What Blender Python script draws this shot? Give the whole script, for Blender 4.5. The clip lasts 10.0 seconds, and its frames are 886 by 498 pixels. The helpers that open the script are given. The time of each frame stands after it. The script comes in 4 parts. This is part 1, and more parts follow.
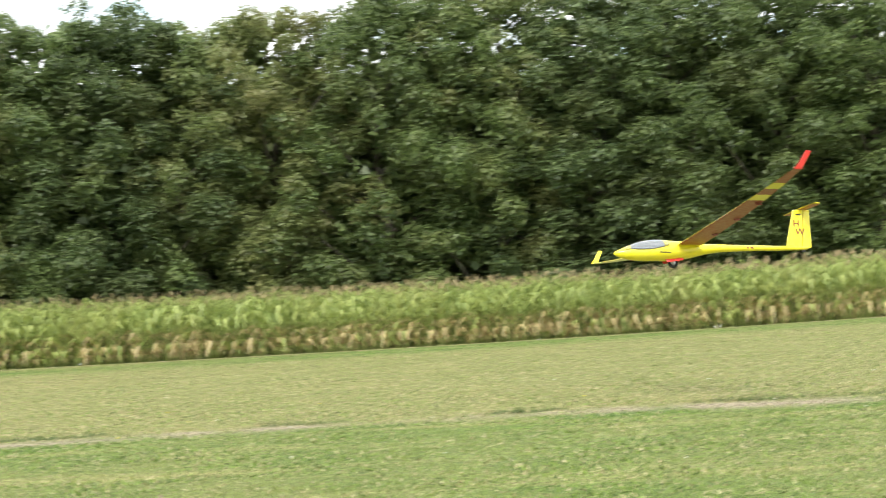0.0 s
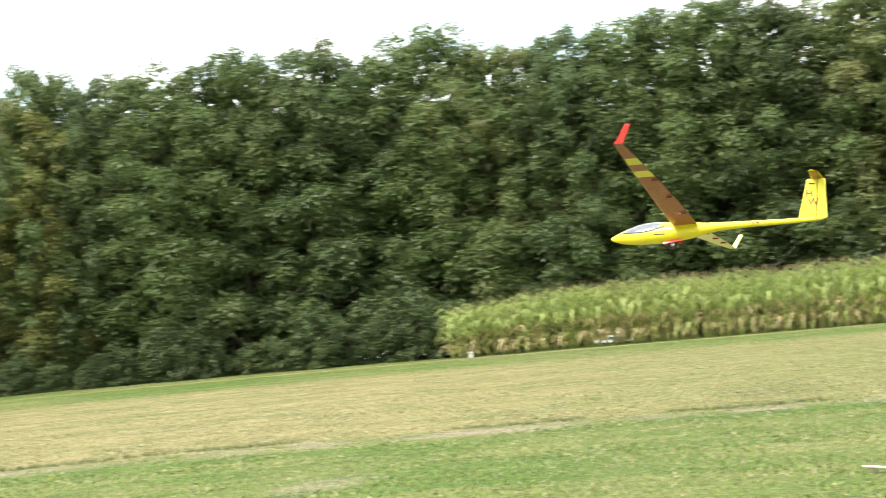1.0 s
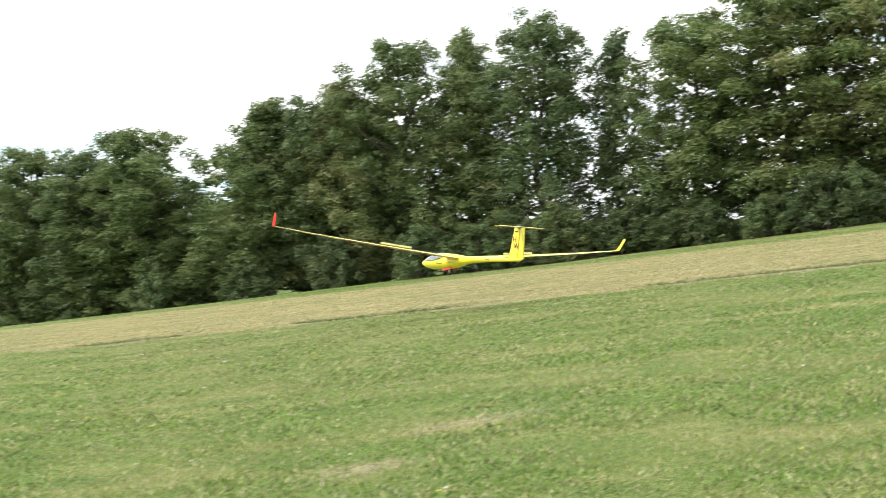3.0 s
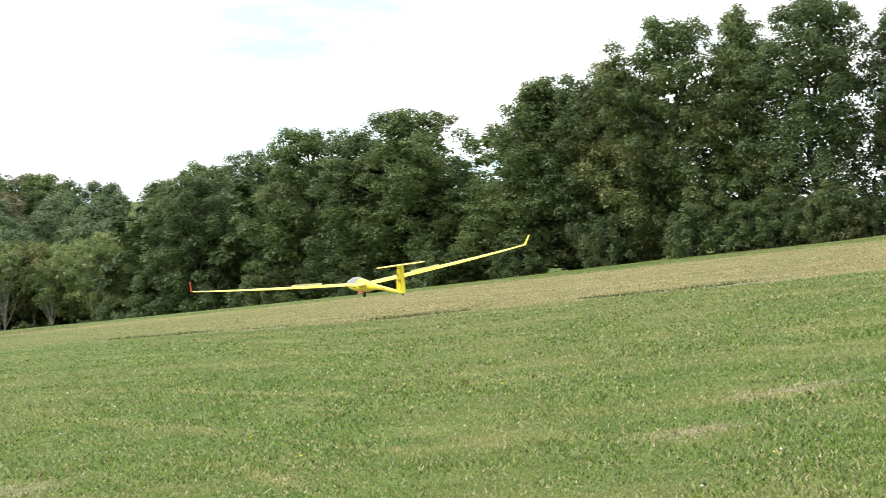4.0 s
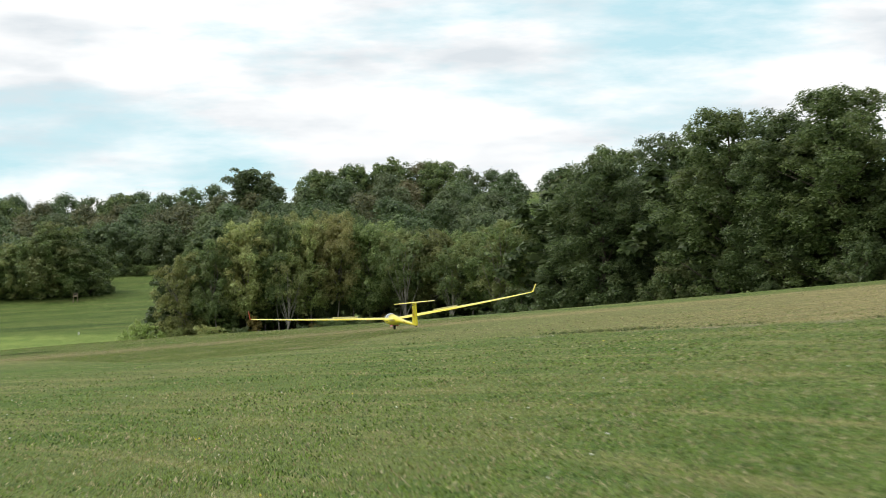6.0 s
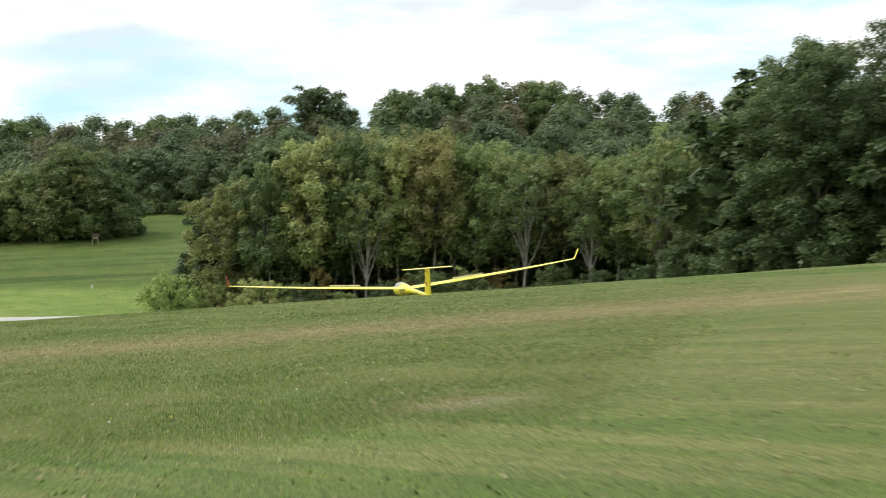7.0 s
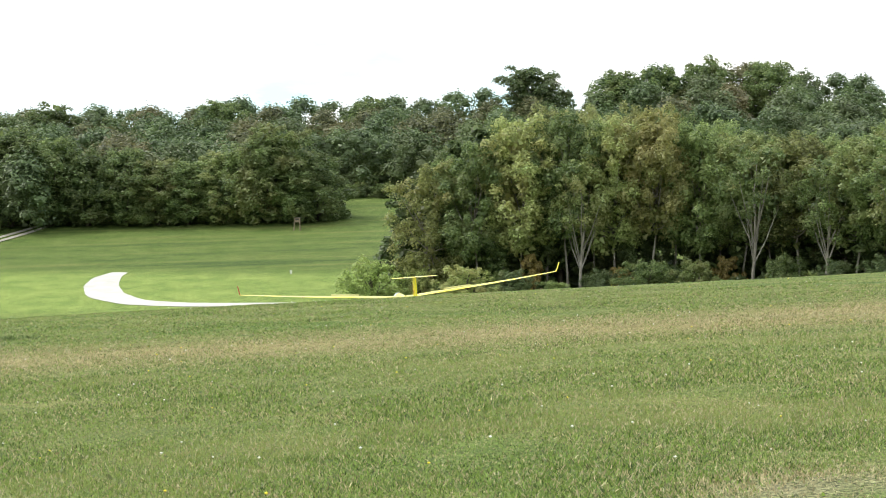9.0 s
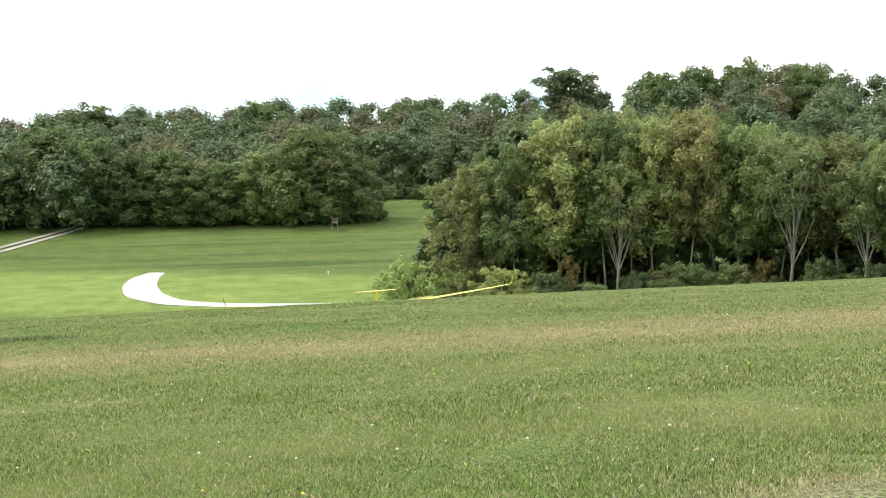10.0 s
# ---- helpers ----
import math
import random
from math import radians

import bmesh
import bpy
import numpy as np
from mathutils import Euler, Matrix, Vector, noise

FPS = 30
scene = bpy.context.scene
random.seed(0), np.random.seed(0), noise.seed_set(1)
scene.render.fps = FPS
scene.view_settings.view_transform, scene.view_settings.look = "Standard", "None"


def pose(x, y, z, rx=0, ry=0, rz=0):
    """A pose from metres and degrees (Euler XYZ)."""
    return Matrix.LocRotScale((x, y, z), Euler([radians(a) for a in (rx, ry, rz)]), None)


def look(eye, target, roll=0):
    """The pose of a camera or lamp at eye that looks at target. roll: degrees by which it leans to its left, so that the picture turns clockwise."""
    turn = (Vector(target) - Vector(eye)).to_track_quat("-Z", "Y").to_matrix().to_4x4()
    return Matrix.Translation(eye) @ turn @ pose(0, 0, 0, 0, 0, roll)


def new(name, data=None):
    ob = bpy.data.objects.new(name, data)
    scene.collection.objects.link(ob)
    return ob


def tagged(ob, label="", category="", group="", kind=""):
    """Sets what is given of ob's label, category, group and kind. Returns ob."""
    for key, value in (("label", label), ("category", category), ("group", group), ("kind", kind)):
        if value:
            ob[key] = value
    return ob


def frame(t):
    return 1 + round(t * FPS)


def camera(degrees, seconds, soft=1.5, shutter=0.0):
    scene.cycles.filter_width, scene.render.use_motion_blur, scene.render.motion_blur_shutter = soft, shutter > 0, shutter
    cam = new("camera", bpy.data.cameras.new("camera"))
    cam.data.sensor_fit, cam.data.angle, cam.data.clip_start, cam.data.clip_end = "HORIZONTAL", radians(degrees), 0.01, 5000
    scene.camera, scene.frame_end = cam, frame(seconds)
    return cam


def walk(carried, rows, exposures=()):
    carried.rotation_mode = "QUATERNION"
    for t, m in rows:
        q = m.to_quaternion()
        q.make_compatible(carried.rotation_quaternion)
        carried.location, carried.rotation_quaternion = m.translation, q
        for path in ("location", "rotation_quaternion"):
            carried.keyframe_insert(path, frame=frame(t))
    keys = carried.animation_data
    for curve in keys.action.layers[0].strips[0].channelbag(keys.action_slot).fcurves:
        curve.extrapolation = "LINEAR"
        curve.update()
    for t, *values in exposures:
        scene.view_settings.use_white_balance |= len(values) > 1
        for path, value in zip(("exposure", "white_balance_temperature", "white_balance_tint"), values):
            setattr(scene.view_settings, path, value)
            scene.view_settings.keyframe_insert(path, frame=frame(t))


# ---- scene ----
# A big yellow model glider comes in low along a wood, lands on a sloping field and rolls over the brow.
cam = camera(26.73, 10.0, soft=0.5, shutter=0.22)

# seconds, place (m), heading, tilt and roll (degrees)
PATH = [
    (0, 9.02, 3.28, 3.1, 92.85, 7.31, -3.11),
    (0.5, 9.02, 3.28, 3.1, 79.81, 7.05, -4.12),
    (0.7, 9.02, 3.28, 3.1, 72.35, 7.18, -3.77),
    (1, 9.02, 3.28, 3.1, 64.62, 7.24, -2.79),
    (1.5, 8.68, 3.16, 3.05, 54.84, 6.95, -2.38),
    (2, 3.95, 1.44, 2.44, 45.31, 5.57, -2.28),
    (2.2, 2.93, 1.07, 2.3, 41.5, 4.79, -1.82),
    (3.3, 0.17, 0.06, 1.94, 25.53, 2.35, -2.05),
    (3.5, 0, 0, 1.92, 24.01, 2.22, -1.84),
    (3.7, 0, 0, 1.92, 22.43, 2.16, -1.76),
    (4, 0, 0, 1.92, 20.68, 2.31, -1.6),
    (4.2, 0, 0, 1.92, 19.65, 2.35, -1.58),
    (4.5, 0, 0, 1.92, 18.14, 2.38, -1.47),
    (5, 0, 0, 1.92, 15.14, 2.72, -1.28),
    (5.3, 0, 0, 1.92, 12.47, 2.74, -0.98),
    (5.4, 0, 0, 1.92, 11.51, 2.68, -0.91),
    (5.5, 0, 0, 1.92, 10.71, 2.68, -0.85),
    (5.7, 0.07, 1.33, 1.93, 9.47, 2.56, -0.72),
    (6.8, 1.52, 29.09, 2.27, 8.11, 1.19, 0.03),
    (7, 1.81, 34.5, 2.35, 6.84, 0.74, 0.26),
    (7.5, 2.1, 40.03, 2.27, 4.78, 0.47, 0.65),
    (8, 2.1, 40.03, 2.27, 2.94, 0.4, 0.79),
    (8.5, 2.1, 40.03, 2.27, 1.76, 0.37, 0.93),
    (8.8, 2.1, 40.03, 2.27, 0.98, 0.37, 0.98),
    (9, 2.1, 40.03, 2.27, 0.38, 0.35, 1),
    (9.5, 2.1, 40.03, 2.27, -0.45, 0.32, 1.17),
    (10, 2.1, 40.03, 2.27, -0.77, 0.37, 1.21),
]


def aim(x, y, z, heading, tilt, roll):
    h, p = radians(heading), radians(tilt)
    ahead = Vector((math.sin(h) * math.cos(p), math.cos(h) * math.cos(p), math.sin(p)))
    eye = Vector((x, y, z))
    return look(eye, eye + ahead, roll)


walk(cam, [(r[0], aim(*r[1:])) for r in PATH],
     exposures=[(0.0, 0.95), (0.5, 1.12), (1.0, 1.1), (1.5, 1.06), (2.0, 1.08), (3.3, 0.68), (4.5, 0.42), (5.3, 0.0), (5.7, -0.09), (6.8, -0.11), (7.3, 0.46), (8.5, 0.56), (10.0, 0.62)])

# ---------------------------------------------------------------- sky and sun
SUN_HEADING, SUN_HEIGHT = radians(-75), radians(48)

world = bpy.data.worlds.new("sky")
scene.world = world
world.use_nodes = True
wn, wl = world.node_tree.nodes, world.node_tree.links
wn.clear()
sky = wn.new("ShaderNodeTexSky")
sky.sky_type, sky.sun_disc = "NISHITA", False
sky.sun_elevation, sky.sun_rotation = SUN_HEIGHT, SUN_HEADING
blue = wn.new("ShaderNodeBackground")
blue.inputs["Strength"].default_value = 0.15
wl.new(sky.outputs[0], blue.inputs[0])
coord = wn.new("ShaderNodeTexCoord")
stretch = wn.new("ShaderNodeMapping")
stretch.inputs["Scale"].default_value = (1.6, 1.6, 6.5)
stretch.inputs["Location"].default_value = (0.35, 0.1, 0.0)
wl.new(coord.outputs["Generated"], stretch.inputs[0])
puffs = wn.new("ShaderNodeTexNoise")
puffs.inputs["Scale"].default_value, puffs.inputs["Detail"].default_value = 3.2, 7.0
puffs.inputs["Roughness"].default_value = 0.58
wl.new(stretch.outputs[0], puffs.inputs[0])
cover = wn.new("ShaderNodeMapRange")
cover.inputs["From Min"].default_value, cover.inputs["From Max"].default_value = 0.33, 0.50
cover.inputs["To Min"].default_value = 0.0
wl.new(puffs.outputs[0], cover.inputs[0])
shade = wn.new("ShaderNodeTexNoise")
shade.inputs["Scale"].default_value, shade.inputs["Detail"].default_value = 6.0, 6.0
wl.new(stretch.outputs[0], shade.inputs[0])
tone = wn.new("ShaderNodeMix")
tone.data_type = "RGBA"
tone.inputs["A"].default_value = (0.80, 0.86, 0.905, 1)
tone.inputs["B"].default_value = (1.18, 1.18, 1.18, 1)
rise = wn.new("ShaderNodeMapRange")
rise.inputs["From Min"].default_value, rise.inputs["From Max"].default_value = 0.34, 0.56
wl.new(shade.outputs[0], rise.inputs[0])
wl.new(rise.outputs[0], tone.inputs["Factor"])
veil = wn.new("ShaderNodeMix")
veil.data_type = "RGBA"
veil.inputs["A"].default_value = (0.62, 0.925, 1.0, 1)
wl.new(cover.outputs[0], veil.inputs["Factor"])
wl.new(tone.outputs["Result"], veil.inputs["B"])
density = wn.new("ShaderNodeMapRange")
density.inputs["To Min"].default_value = 0.86
wl.new(cover.outputs[0], density.inputs[0])
cloud = wn.new("ShaderNodeBackground")
cloud.inputs["Strength"].default_value = 1.0
wl.new(veil.outputs["Result"], cloud.inputs[0])
both = wn.new("ShaderNodeMixShader")
wl.new(density.outputs[0], both.inputs[0])
wl.new(blue.outputs[0], both.inputs[1])
wl.new(cloud.outputs[0], both.inputs[2])
sky_out = wn.new("ShaderNodeOutputWorld")
wl.new(both.outputs[0], sky_out.inputs[0])

sun_data = bpy.data.lights.new("sun", "SUN")
sun_data.energy, sun_data.angle, sun_data.color = 2.1, radians(22), (1.0, 0.95, 0.86)
sun = new("sun", sun_data)
sun.matrix_world = look((0, 0, 0), (-math.sin(SUN_HEADING) * math.cos(SUN_HEIGHT), -math.cos(SUN_HEADING) * math.cos(SUN_HEIGHT), -math.sin(SUN_HEIGHT)))


# ---------------------------------------------------------------- materials
def ramp_between(nt, source, a, b, lo=0.35, hi=0.65):
    mix = nt.nodes.new("ShaderNodeMix")
    mix.data_type = "RGBA"
    fit = nt.nodes.new("ShaderNodeMapRange")
    fit.inputs["From Min"].default_value, fit.inputs["From Max"].default_value = lo, hi
    nt.links.new(source, fit.inputs[0])
    nt.links.new(fit.outputs[0], mix.inputs["Factor"])
    for key, col in (("A", a), ("B", b)):
        if isinstance(col, tuple):
            mix.inputs[key].default_value = (*col, 1)
        else:
            nt.links.new(col, mix.inputs[key])
    return mix.outputs["Result"]


def noise_of(nt, scale, detail=4, where=None, rough=0.55):
    n = nt.nodes.new("ShaderNodeTexNoise")
    n.inputs["Scale"].default_value, n.inputs["Detail"].default_value, n.inputs["Roughness"].default_value = scale, detail, rough
    if where is None:
        c = nt.nodes.new("ShaderNodeTexCoord")
        where = c.outputs["Object"]
    nt.links.new(where, n.inputs["Vector"])
    return n.outputs[0]


def start(name):
    m = bpy.data.materials.new(name)
    m.use_nodes = True
    nt = m.node_tree
    return m, nt, nt.nodes["Principled BSDF"]


def bumpy(nt, bsdf, source, strength, distance):
    b = nt.nodes.new("ShaderNodeBump")
    b.inputs["Strength"].default_value, b.inputs["Distance"].default_value = strength, distance
    nt.links.new(source, b.inputs["Height"])
    nt.links.new(b.outputs[0], bsdf.inputs["Normal"])


def surface(name, a, b, scale=3.0, fine=60.0, rough=0.7, metal=0.0, bump=0.2, depth=0.01, coat=0.0):
    """A surface that wavers between two colours at a coarse scale, with fine grain and relief."""
    m, nt, bsdf = start(name)
    coarse, grain = noise_of(nt, scale), noise_of(nt, fine, 3)
    base = ramp_between(nt, coarse, a, b)
    dark = tuple(c * 0.75 for c in a)
    col = ramp_between(nt, grain, dark, base, 0.1, 0.5)
    nt.links.new(col, bsdf.inputs["Base Color"])
    bsdf.inputs["Roughness"].default_value, bsdf.inputs["Metallic"].default_value = rough, metal
    bsdf.inputs["Coat Weight"].default_value = coat
    bumpy(nt, bsdf, grain, bump, depth)
    return m


def paint(name, col, rough=0.28, coat=0.4):
    """Glossy model paint with faint dust and waviness."""
    m, nt, bsdf = start(name)
    dusty = tuple(c * 0.9 + 0.02 for c in col)
    nt.links.new(ramp_between(nt, noise_of(nt, 6.0), col, dusty), bsdf.inputs["Base Color"])
    nt.links.new(ramp_between(nt, noise_of(nt, 25.0), (rough,) * 3, (rough + 0.14,) * 3), bsdf.inputs["Roughness"])
    bsdf.inputs["Coat Weight"].default_value = coat
    bsdf.inputs["Coat Roughness"].default_value = 0.12
    return m


def leafage(name, a, b, dry, dry_share=0.2, lit=0.3, spread=0.5, patches=0.5):
    """Leaves: colour differs from leaf to leaf and from tree to tree; light shines through them a little."""
    m, nt, bsdf = start(name)
    geo = nt.nodes.new("ShaderNodeNewGeometry")
    info = nt.nodes.new("ShaderNodeObjectInfo")
    leaf = ramp_between(nt, geo.outputs["Random Per Island"], tuple(c * 0.72 for c in a), tuple(c * 1.22 for c in b), 0.0, 1.0)
    patch = noise_of(nt, patches, 3)
    leaf = ramp_between(nt, patch, leaf, tuple((p * 0.6 + q * 0.4) for p, q in zip(b, dry)), 0.5, 0.8)
    turned = nt.nodes.new("ShaderNodeMath")
    turned.operation = "ADD"
    nt.links.new(info.outputs["Random"], turned.inputs[0])
    nt.links.new(patch, turned.inputs[1])
    leaf = ramp_between(nt, turned.outputs[0], leaf, dry, 1.35 - dry_share, 1.9)
    hue = nt.nodes.new("ShaderNodeHueSaturation")
    value = nt.nodes.new("ShaderNodeMapRange")
    value.inputs["To Min"].default_value, value.inputs["To Max"].default_value = 1.0 - spread * 0.5, 1.0 + spread * 0.5
    nt.links.new(info.outputs["Random"], value.inputs[0])
    nt.links.new(value.outputs[0], hue.inputs["Value"])
    nt.links.new(leaf, hue.inputs["Color"])
    nt.links.new(hue.outputs[0], bsdf.inputs["Base Color"])
    bsdf.inputs["Roughness"].default_value = 0.45
    glow = nt.nodes.new("ShaderNodeBsdfTranslucent")
    nt.links.new(hue.outputs[0], glow.inputs[0])
    mix = nt.nodes.new("ShaderNodeMixShader")
    mix.inputs[0].default_value = lit
    nt.links.new(bsdf.outputs[0], mix.inputs[1])
    nt.links.new(glow.outputs[0], mix.inputs[2])
    nt.links.new(mix.outputs[0], nt.nodes["Material Output"].inputs[0])
    return m


def ground_material():
    """Mown grass, with straw-dry stretches, bare earth along the old track, and a lush meadow beyond the brow, part of
    it painted sunlit.
    """
    m, nt, bsdf = start("mown_grass_ground")

    def field(key):
        a = nt.nodes.new("ShaderNodeAttribute")
        a.attribute_name = key
        return a.outputs["Fac"]
    big, mid, fine = noise_of(nt, 0.12, 5), noise_of(nt, 0.9, 5), noise_of(nt, 14.0, 4, rough=0.7)
    blades = noise_of(nt, 55.0, 3, rough=0.75)
    green = ramp_between(nt, mid, (0.062, 0.118, 0.021), (0.112, 0.17, 0.036), 0.3, 0.7)
    green = ramp_between(nt, big, green, (0.145, 0.162, 0.056), 0.44, 0.72)
    flecks = noise_of(nt, 26.0, 5, rough=0.8)
    green = ramp_between(nt, flecks, green, (0.25, 0.232, 0.105), 0.54, 0.70)
    lanes = nt.nodes.new("ShaderNodeCombineXYZ")
    nt.links.new(field("across"), lanes.inputs[0])
    stretched = nt.nodes.new("ShaderNodeMath")
    stretched.operation = "MULTIPLY"
    nt.links.new(field("along"), stretched.inputs[0])
    stretched.inputs[1].default_value = 0.12
    nt.links.new(stretched.outputs[0], lanes.inputs[1])
    mown = noise_of(nt, 0.9, 4, lanes.outputs[0], 0.65)
    green = ramp_between(nt, mown, green, (0.25, 0.235, 0.10), 0.48, 0.74)
    straw = ramp_between(nt, mid, (0.30, 0.25, 0.122), (0.195, 0.182, 0.075), 0.38, 0.62)
    wobble = nt.nodes.new("ShaderNodeMath")
    wobble.operation = "MULTIPLY_ADD"
    nt.links.new(mid, wobble.inputs[0])
    wobble.inputs[1].default_value = 0.7
    nt.links.new(field("dry"), wobble.inputs[2])
    straw = ramp_between(nt, mown, straw, (0.145, 0.165, 0.06), 0.47, 0.72)
    col = ramp_between(nt, wobble.outputs[0], green, straw, 0.45, 1.15)
    rank = ramp_between(nt, mid, (0.032, 0.062, 0.015), (0.065, 0.092, 0.025), 0.35, 0.65)
    col = ramp_between(nt, field("tufts"), col, rank, 0.1, 0.9)
    earth = ramp_between(nt, fine, (0.20, 0.16, 0.11), (0.35, 0.30, 0.225), 0.35, 0.65)
    worn = nt.nodes.new("ShaderNodeMath")
    worn.operation = "MULTIPLY"
    nt.links.new(field("dirt"), worn.inputs[0])
    nt.links.new(ramp_between(nt, noise_of(nt, 0.5, 4), (0.3, 0.3, 0.3), (1, 1, 1), 0.34, 0.54), worn.inputs[1])
    col = ramp_between(nt, worn.outputs[0], col, earth, 0.1, 0.8)
    lush = ramp_between(nt, mid, (0.082, 0.128, 0.028), (0.118, 0.16, 0.044), 0.35, 0.65)
    place_in = nt.nodes.new("ShaderNodeTexCoord")
    lines = nt.nodes.new("ShaderNodeMapping")
    lines.inputs["Scale"].default_value = (0.06, 0.9, 0.0)
    nt.links.new(place_in.outputs["Object"], lines.inputs[0])
    swath = noise_of(nt, 1.0, 5, lines.outputs[0], 0.65)
    lush = ramp_between(nt, swath, (0.055, 0.092, 0.024), lush, 0.33, 0.5)
    lush = ramp_between(nt, swath, lush, (0.16, 0.165, 0.058), 0.52, 0.72)
    col = ramp_between(nt, field("lush"), col, lush, 0.0, 1.0)
    # sunshine on the near meadow, put into the grass colour as a lighter yellow-green
    sunlit_patch = ramp_between(nt, mid, (0.15, 0.22, 0.055), (0.225, 0.29, 0.08), 0.35, 0.65)
    col = ramp_between(nt, field("sunlit_patch"), col, sunlit_patch, 0.0, 1.0)
    deep = nt.nodes.new("ShaderNodeMix")
    deep.data_type, deep.blend_type = "RGBA", "MULTIPLY"
    deep.inputs["Factor"].default_value = 1.0
    nt.links.new(col, deep.inputs["A"])
    nt.links.new(ramp_between(nt, fine, (0.78, 0.79, 0.78), (1.18, 1.17, 1.15), 0.3, 0.7), deep.inputs["B"])
    deeper = nt.nodes.new("ShaderNodeMix")
    deeper.data_type, deeper.blend_type = "RGBA", "MULTIPLY"
    deeper.inputs["Factor"].default_value = 1.0
    nt.links.new(deep.outputs["Result"], deeper.inputs["A"])
    nt.links.new(ramp_between(nt, blades, (0.16, 0.18, 0.16), (1.82, 1.78, 1.66), 0.36, 0.64), deeper.inputs["B"])
    nt.links.new(deeper.outputs["Result"], bsdf.inputs["Base Color"])
    bsdf.inputs["Roughness"].default_value = 0.9
    bsdf.inputs["Specular IOR Level"].default_value = 0.15
    bumpy(nt, bsdf, blades, 0.6, 0.03)
    return m


GROUND = ground_material()
GRASS = leafage("grass_blades", (0.042, 0.08, 0.013), (0.235, 0.335, 0.068), (0.44, 0.38, 0.18), 0.22, 0.4, 0.0)
RANK = leafage("rank_grass_blades", (0.045, 0.08, 0.02), (0.14, 0.18, 0.06), (0.2, 0.17, 0.08), 0.2, 0.35, 0.0)
STRAW = leafage("straw_blades", (0.34, 0.285, 0.14), (0.50, 0.425, 0.24), (0.40, 0.34, 0.18), 0.1, 0.2, 0.0)
LEAVES = leafage("beech_leaves", (0.088, 0.142, 0.0452), (0.195, 0.255, 0.0904), (0.25, 0.22, 0.0931), 0.12, 0.5, 0.4)
LIGHT_LEAVES = leafage("ash_leaves", (0.185, 0.28, 0.09), (0.37, 0.46, 0.165), (0.38, 0.31, 0.135), 0.2, 0.5, 0.5)
ASH_GREEN = leafage("green_ash_leaves", (0.12, 0.195, 0.068), (0.27, 0.35, 0.125), (0.33, 0.28, 0.12), 0.2, 0.5, 0.5)
ASH_OLIVE = leafage("olive_ash_leaves", (0.165, 0.195, 0.068), (0.31, 0.33, 0.12), (0.33, 0.28, 0.11), 0.12, 0.5, 0.3)
# light green bush leaves, brightened in colour for the sun on them
SUNLIT_LEAVES = leafage("sunlit_bush_leaves", (0.24, 0.33, 0.09), (0.43, 0.53, 0.17), (0.40, 0.38, 0.14), 0.1, 0.5, 0.0)
DARK_LEAVES = leafage("hornbeam_leaves", (0.074, 0.122, 0.0452), (0.16, 0.212, 0.0825), (0.20, 0.18, 0.0798), 0.06, 0.48, 0.4)
YELLOW_LEAVES = leafage("yellowing_leaves", (0.16, 0.18, 0.05), (0.28, 0.285, 0.085), (0.30, 0.24, 0.07), 0.25, 0.5, 0.2)
FAR_LEAVES = leafage("hill_leaves", (0.066, 0.115, 0.044), (0.14, 0.2, 0.078), (0.19, 0.16, 0.085), 0.3, 0.35, 0.0, 0.11)
FAR_LIGHT = leafage("light_hill_leaves", (0.085, 0.145, 0.047), (0.16, 0.225, 0.082), (0.24, 0.21, 0.10), 0.3, 0.35, 0.0, 0.11)
FAR_OLIVE = leafage("olive_hill_leaves", (0.085, 0.105, 0.042), (0.18, 0.185, 0.08), (0.24, 0.18, 0.09), 0.4, 0.35, 0.0, 0.11)
FAR_BROWN = leafage("browning_hill_leaves", (0.12, 0.10, 0.05), (0.22, 0.175, 0.09), (0.25, 0.15, 0.08), 0.4, 0.35, 0.0, 0.11)
RUSSET_LEAVES = leafage("russet_leaves", (0.24, 0.19, 0.06), (0.38, 0.30, 0.10), (0.34, 0.22, 0.08), 0.3, 0.35, 0.2)
CORN_GREEN = leafage("maize_leaves", (0.27, 0.37, 0.10), (0.48, 0.54, 0.19), (0.46, 0.42, 0.18), 0.2, 0.5, 0.0)
CORN_DRY = leafage("dry_maize_leaves", (0.42, 0.32, 0.15), (0.62, 0.52, 0.28), (0.44, 0.31, 0.16), 0.2, 0.5, 0.0)
CORN_TASSEL = surface("maize_tassel", (0.34, 0.26, 0.14), (0.45, 0.36, 0.2), 3, 40, 0.8)
BARK = surface("bark", (0.075, 0.06, 0.045), (0.16, 0.14, 0.11), 1.2, 18, 0.9, 0, 0.6, 0.03)
PALE_BARK = surface("pale_bark", (0.20, 0.18, 0.15), (0.34, 0.31, 0.26), 1.5, 18, 0.9, 0, 0.6, 0.03)
GRAVEL = surface("pale_gravel", (0.44, 0.425, 0.39), (0.55, 0.535, 0.50), 1.2, 12, 0.95, 0, 0.5, 0.03)
LANE = surface("track_gravel", (0.30, 0.275, 0.235), (0.40, 0.37, 0.325), 0.8, 12, 0.95, 0, 0.5, 0.03)
YELLOW = paint("yellow_paint", (0.86, 0.72, 0.02))
RED = paint("red_paint", (0.72, 0.035, 0.03))
BELLY_RED = paint("brick_red_film", (0.30, 0.036, 0.018), 0.35, 0.2)
CREAM = paint("cream_film", (0.80, 0.75, 0.42), 0.35, 0.2)
WHITE = paint("white_paint", (0.80, 0.79, 0.74), 0.4, 0.1)
LINING = paint("grey_lining", (0.42, 0.42, 0.43), 0.5, 0.0)
BLACK = paint("black_film", (0.02, 0.018, 0.016), 0.5, 0.0)
MAROON = paint("maroon_film", (0.23, 0.03, 0.02), 0.4, 0.0)
